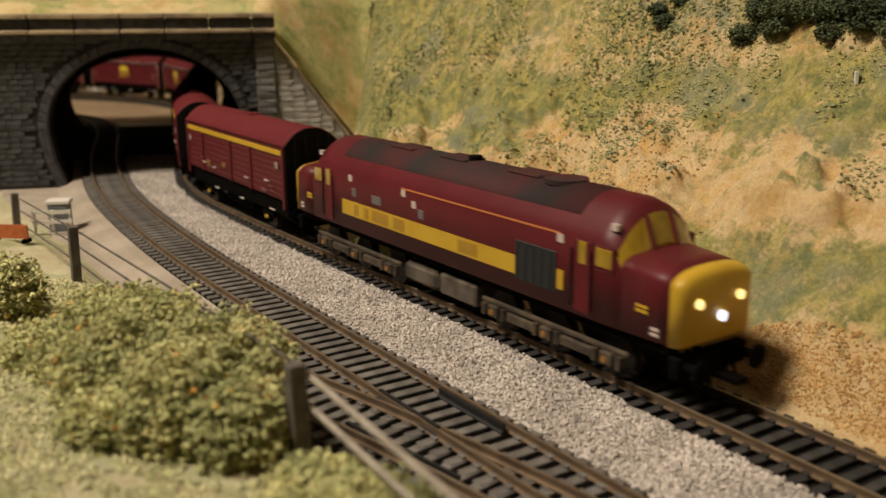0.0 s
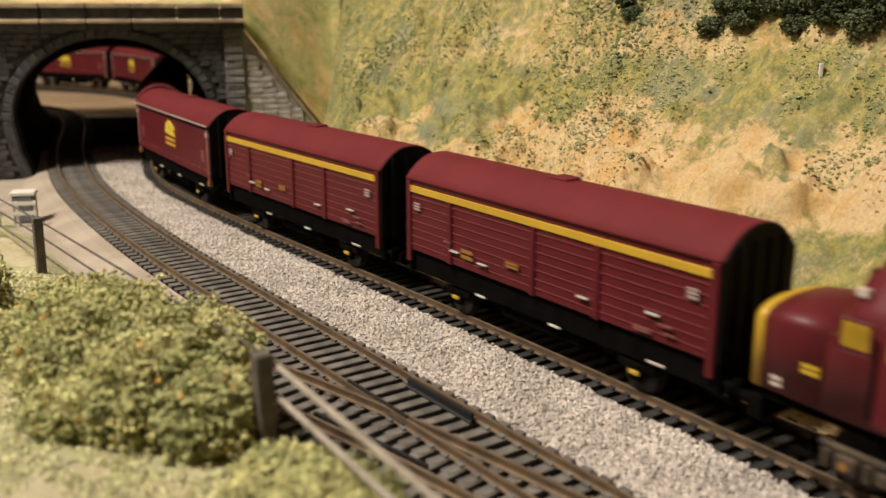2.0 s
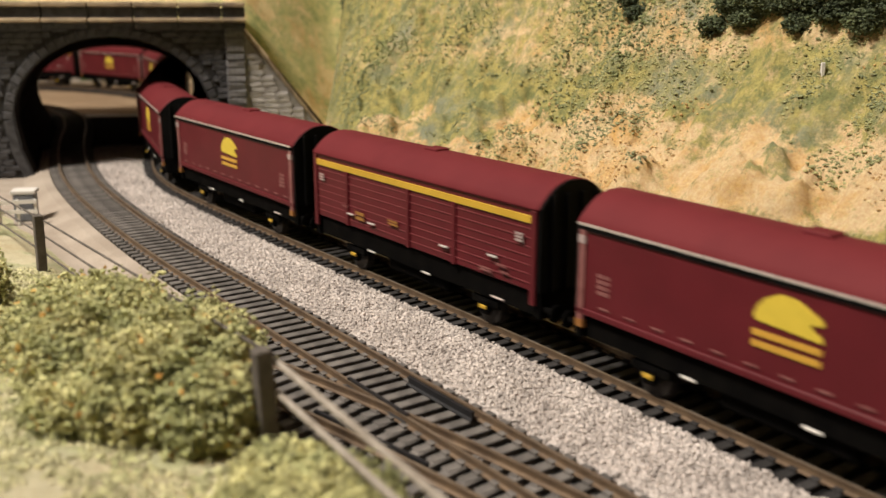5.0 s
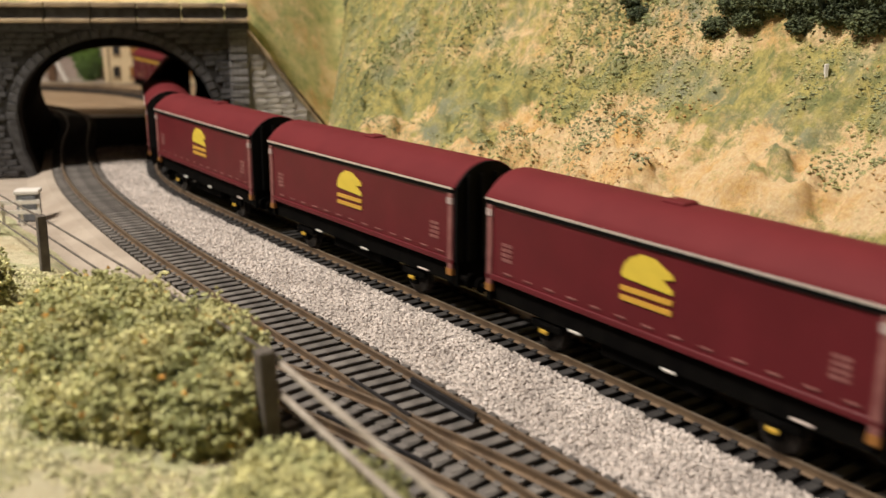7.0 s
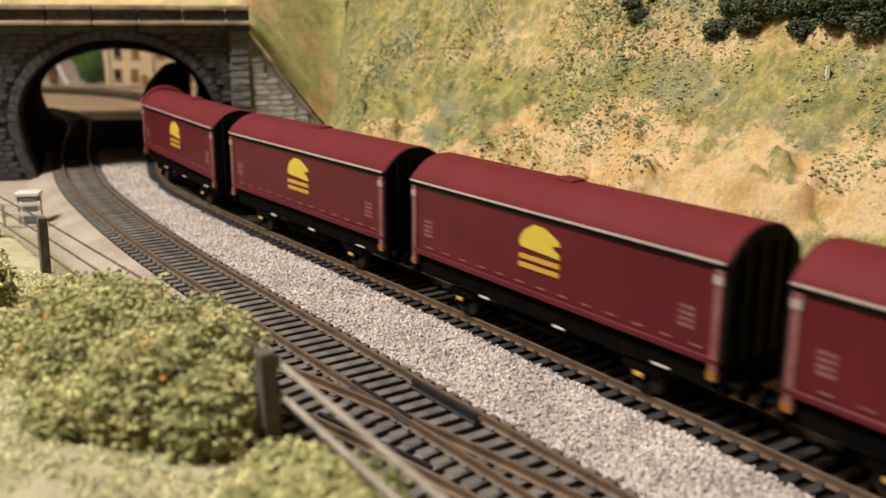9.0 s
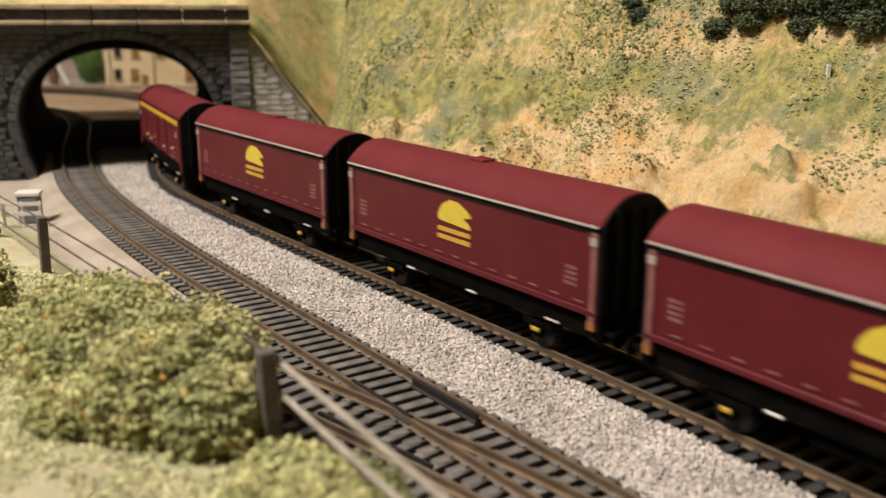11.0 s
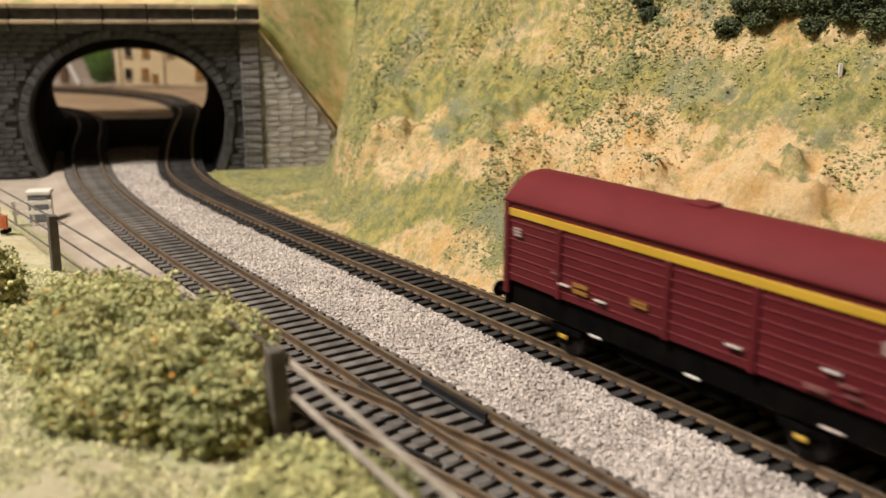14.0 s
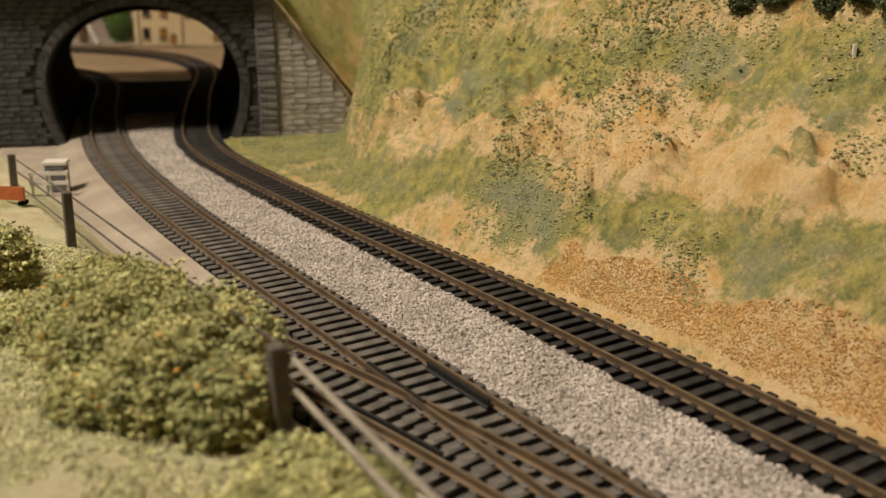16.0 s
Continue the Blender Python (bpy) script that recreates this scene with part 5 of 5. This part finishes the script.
def build_locomotive():
    """A six-axle diesel with a nose at either end."""
    root = empty("diesel_locomotive", "maroon diesel locomotive with yellow nose, yellow band and lit lamps", "locomotive")
    hw = 0.0160
    part("body", loft_bm([(-0.0940, hw - 0.0004, 0.0150, 0.0290, 0.0345), (-0.0885, hw, 0.0150, 0.0375, 0.0485), (-0.0835, hw, 0.0150, 0.0383, 0.0498), (0.0835, hw, 0.0150, 0.0383, 0.0498), (0.0885, hw, 0.0150, 0.0375, 0.0485), (0.0940, hw - 0.0004, 0.0150, 0.0290, 0.0345)], 18, True, True), M_MAROON, root, "", True)
    for e in (-1, 1):
        x = lambda v: e * v
        secs = [(x(0.0925), hw - 0.0003, 0.0150, 0.0322, 0.0370), (x(0.1050), hw - 0.0009, 0.0150, 0.0314, 0.0361), (x(0.1100), hw - 0.0014, 0.0150, 0.0308, 0.0354)]
        part("nose", loft_bm(secs if e > 0 else secs[::-1], 14), M_MAROON, root, "maroon nose", True)
        secs = [(x(0.1094), hw - 0.0012, 0.0148, 0.0310, 0.0357), (x(0.1124), hw - 0.0019, 0.0148, 0.0304, 0.0350), (x(0.1136), hw - 0.0036, 0.0152, 0.0292, 0.0336)]
        part("nose_front", loft_bm(secs if e > 0 else secs[::-1], 14), M_YELLOW, root, "yellow warning nose", True)
        # buffer beam, buffers and pipes
        part("buffer_beam", box_bm(x(0.111) - 0.002, x(0.111) + 0.002, -0.0140, 0.0140, 0.0085, 0.0148, 0.0005), M_UNDER, root)
        for y in (-0.0112, 0.0112):
            b = cyl_bm((x(0.111), y, 0.0122), (x(0.1180), y, 0.0122), 0.0014, 10)
            cyl_bm((x(0.1180), y, 0.0122), (x(0.1190), y, 0.0122), 0.0034, 14, None, b)
            part("buffer", b, M_UNDER, root)
        part("coupling", box_bm(min(x(0.112), x(0.123)), max(x(0.112), x(0.123)), -0.002, 0.002, 0.0080, 0.0096), M_UNDER, root)
        for y in (-0.006, -0.003, 0.004, 0.007):
            part("hose", cyl_bm((x(0.1135), y, 0.0125), (x(0.1150), y, 0.0055), 0.0005, 6), M_UNDER, root)
        # wrap-round windscreen set in the sloping cab front, with two pillars
        secs = [(x(0.0936), hw - 0.0009, 0.0298, 0.0307, 0.0379), (x(0.0902), hw - 0.0006, 0.0298, 0.0357, 0.0463)]
        part("windscreen", loft_bm(secs if e > 0 else secs[::-1], 16, True, True), M_GLASS, root, "wrap-round cab windscreen with the cab's amber glow in its colour")
        for y in (-0.0048, 0.0048):
            part("pillar", cyl_bm((x(0.0941), y, 0.0366), (x(0.0904), y, 0.0460), 0.0006, 8), M_MAROON, root, "maroon windscreen pillar")
        for y in (-1, 1):
            s = y * hw
            part("window_frame", box_bm(x(0.0863) - 0.0046, x(0.0863) + 0.0040, s - 0.0003, s + 0.0003, 0.0303, 0.0380, 0.0005), M_MAROON, root, "maroon cab window surround")
            part("side_window", box_bm(x(0.0863) - 0.0036, x(0.0863) + 0.0032, s - 0.0005, s + 0.0005, 0.0312, 0.0371, 0.0004), M_GLASS, root, "cab side window with the cab's amber glow in its colour")
            part("cab_door", box_bm(x(0.0775) - 0.0034, x(0.0775) + 0.0034, s - 0.0003, s + 0.0003, 0.0160, 0.0378, 0.0004), M_MAROON, root, "maroon recessed cab door")
            part("door_window", box_bm(x(0.0775) - 0.0018, x(0.0775) + 0.0018, s - 0.0005, s + 0.0005, 0.0305, 0.0375, 0.0003), M_GLASS, root, "door window with the cab's amber glow in its colour")
            for dx in (-0.0042, 0.0042):
                part("handrail", cyl_bm((x(0.0775) + dx, s + y * 0.0007, 0.0175), (x(0.0775) + dx, s + y * 0.0007, 0.0350), 0.0003, 6), M_BLACK, root)
            bars(root, x(0.0985), x(0.0985) + 0.0045, 0.0222, 0.0250, 2, M_YELLOW, s + (0.0002 if y < 0 else -0.0002))
            bars(root, min(x(0.1035), x(0.1065)), max(x(0.1035), x(0.1065)), 0.0165, 0.0195, 2, M_WHITE, s * 0.94)
        # bogie
        bx = x(0.0600)
        for y in (-1, 1):
            fr = box_bm(bx - 0.034, bx + 0.034, y * 0.0128 - 0.0008, y * 0.0128 + 0.0008, 0.0090, 0.0106, 0.0004)
            box_bm(bx - 0.020, bx - 0.006, y * 0.0132 - 0.0010, y * 0.0132 + 0.0010, 0.0052, 0.0084, 0.0005, fr)
            box_bm(bx + 0.006, bx + 0.020, y * 0.0132 - 0.0010, y * 0.0132 + 0.0010, 0.0052, 0.0084, 0.0005, fr)
            part("bogie_frame", fr, M_BOGIE, root, "weathered bogie side frame")
            for dx in (-0.0265, 0.0, 0.0265):
                w = cyl_bm((bx + dx, y * 0.0074, 0.0070), (bx + dx, y * 0.0094, 0.0070), 0.0069, 20)
                cyl_bm((bx + dx, y * 0.0068, 0.0070), (bx + dx, y * 0.0075, 0.0070), 0.0076, 20, None, w)
                part("wheel", w, M_WHEEL, root)
                part("axle_box", box_bm(bx + dx - 0.0026, bx + dx + 0.0026, y * 0.0140 - 0.0010, y * 0.0140 + 0.0010, 0.0050, 0.0092, 0.0005), M_BOGIE, root)
                part("axle_cap", cyl_bm((bx + dx, y * 0.0149, 0.0070), (bx + dx, y * 0.0154, 0.0070), 0.0010, 10), M_DIM, root, "yellow axle cap")
                for q in (-0.0050, 0.0050):
                    part("spring", cyl_bm((bx + dx + q, y * 0.0140, 0.0052), (bx + dx + q, y * 0.0140, 0.0090), 0.0011, 8), M_BOGIE, root)
            part("step", box_bm(x(0.0965) - 0.003, x(0.0965) + 0.003, y * 0.0150 - 0.001, y * 0.0150 + 0.001, 0.0060, 0.0068), M_UNDER, root)
    # tanks between the bogies
    t = box_bm(-0.0235, -0.0015, -0.0135, 0.0135, 0.0048, 0.0125, 0.0016)
    part("fuel_tank", t, M_TANK, root, "dusty grey-brown fuel tank")
    part("battery_box", box_bm(0.0010, 0.0225, -0.0138, 0.0138, 0.0052, 0.0130, 0.0008), M_TANK, root, "dusty battery box")
    part("frame", box_bm(-0.1085, 0.1085, -0.0135, 0.0135, 0.0120, 0.0150), M_UNDER, root)
    # colours along the sides
    for y in (-1, 1):
        s = y * hw
        part("band", box_bm(-0.0660, 0.0470, s - 0.0002, s + 0.0002, 0.0208, 0.0268), M_YELLOW, root, "yellow band")
        part("band", box_bm(0.0666, 0.0695, s - 0.0002, s + 0.0002, 0.0208, 0.0268), M_YELLOW, root, "yellow band")
        part("grille", box_bm(0.0470, 0.0662, s - 0.0004, s + 0.0003, 0.0195, 0.0320, 0.0002), M_GRILLE, root, "dark side grille")
        for i in range(5):
            part("grille_slat", box_bm(0.0480 + i * 0.0039, 0.0485 + i * 0.0039, s - 0.0006, s + 0.0004, 0.0198, 0.0317), M_GRILLE, root)
        part("roof_line", box_bm(-0.020, 0.0680, s - 0.0002, s + 0.0002, 0.0376, 0.0382), M_ORANGE, root, "thin orange line")
        for x0, w in ((-0.0560, 0.0032), (-0.0480, 0.0032), (-0.0420, 0.0120), (-0.0260, 0.0075), (0.0160, 0.0110)):
            bars(root, x0, x0 + w, 0.0216, 0.0286, 1, M_BANDINK, s - y * -0.00015)
        for x0, z0 in ((-0.0600, 0.0350), (-0.0200, 0.0350), (-0.0130, 0.0318), (0.0665, 0.0352)):
            part("label_plate", box_bm(x0, x0 + 0.0028, s - 0.0003, s + 0.0003, z0, z0 + 0.0025), M_WHITE, root, "white label")
        for x0, z0, w in ((-0.0575, 0.0290, 0.003), (-0.0420, 0.0285, 0.007), (-0.0090, 0.0285, 0.0035)):
            part("badge", box_bm(x0, x0 + w, s - 0.0003, s + 0.0003, z0, z0 + 0.0034, 0.0002), M_GREY, root, "small grey badge")
    # roof
    part("roof_panel", loft_bm([(-0.070, 0.0122, 0.0428, 0.0440, 0.0501), (0.072, 0.0122, 0.0428, 0.0440, 0.0501)], 14, True, True), M_GREYROOF, root, "soot-stained grey roof", True)
    for x0 in (-0.046, -0.012, 0.028):
        part("roof_hatch", box_bm(x0, x0 + 0.016, -0.0048, 0.0048, 0.0494, 0.0503, 0.0003), M_GREYROOF, root)
    part("exhaust", cyl_bm((0.004, 0, 0.0495), (0.004, 0, 0.0516), 0.0026, 14), M_SOOT_SHADE, root)
    f = cyl_bm((0.052, 0, 0.0490), (0.052, 0, 0.0504), 0.0070, 24)
    part("fan_grille", f, M_GREYROOF, root)
    for x0 in (-0.0875, 0.0875):
        part("cab_label", box_bm(x0 - 0.0013, x0 + 0.0013, -0.0140, -0.0124, 0.0420, 0.0438), M_WHITE, root, "white horn cover")
    # lamps at the front
    part("marker_lamp", cyl_bm((0.1118, -0.0082, 0.0265), (0.1143, -0.0082, 0.0265), 0.0013, 14), M_LAMP_Y, root, "lit warm marker lamp")
    part("marker_lamp", cyl_bm((0.1118, 0.0082, 0.0265), (0.1143, 0.0082, 0.0265), 0.0013, 14), M_LAMP_Y, root, "lit warm marker lamp")
    part("headlight", cyl_bm((0.1120, 0.0010, 0.0218), (0.1145, 0.0010, 0.0218), 0.0014, 14), M_LAMP_W, root, "lit white headlight")
    # the body stands higher on its frame than it was drawn
    low = ("wheel", "axle", "spring", "bogie", "step", "fuel", "battery", "buffer", "coupling", "hose")
    for ob in root.children:
        if not ob.name.startswith(low):
            ob.data.transform(Matrix.Translation((0, 0, 0.0028)))
    return root


LOCO = build_locomotive()
PLANKED = build_planked_van()
SLIDING = build_sliding_van()
ORDER = "PPSPSSSSSSP"
VANS = []
used = set()
for kind_of in ORDER:
    src = PLANKED if kind_of == "P" else SLIDING
    if kind_of not in used:
        used.add(kind_of)
        VANS.append(src)
    else:
        VANS.append(copy_thing(src, Matrix.Identity(4)))

LL, PITCH = 0.226, 0.1545
OFFSETS = [-0.007] + [-(0.1989 + PITCH * i) for i in range(len(VANS))]
S_REF = float(LINE_B.d[np.hypot(LINE_B.c[:, 0] + 0.0026, LINE_B.c[:, 1] - 0.3376).argmin()]) - 1.3553


def train_place(t):
    return S_REF + 1.3670 + t * (0.12855 + t * (0.000761 + t * (-0.00005974 + t * 0.0000017367)))


def riding(s, length):
    """The pose of a vehicle whose middle is at s: its axles stay on the track."""
    a, b = LINE_B.at(s - length * 0.35), LINE_B.at(s + length * 0.35)
    d = (b - a).normalized()
    c = (a + b) / 2
    return Matrix.Translation((c.x, c.y, 0)) @ Matrix.Rotation(math.atan2(d.y, d.x), 4, "Z")


def motions():
    times = [i * 0.25 for i in range(65)]
    for thing, off, length in zip([LOCO] + VANS, OFFSETS, [LL] + [LW] * len(VANS)):
        walk(thing, [(t, riding(train_place(t) + off, length)) for t in times])


motions()
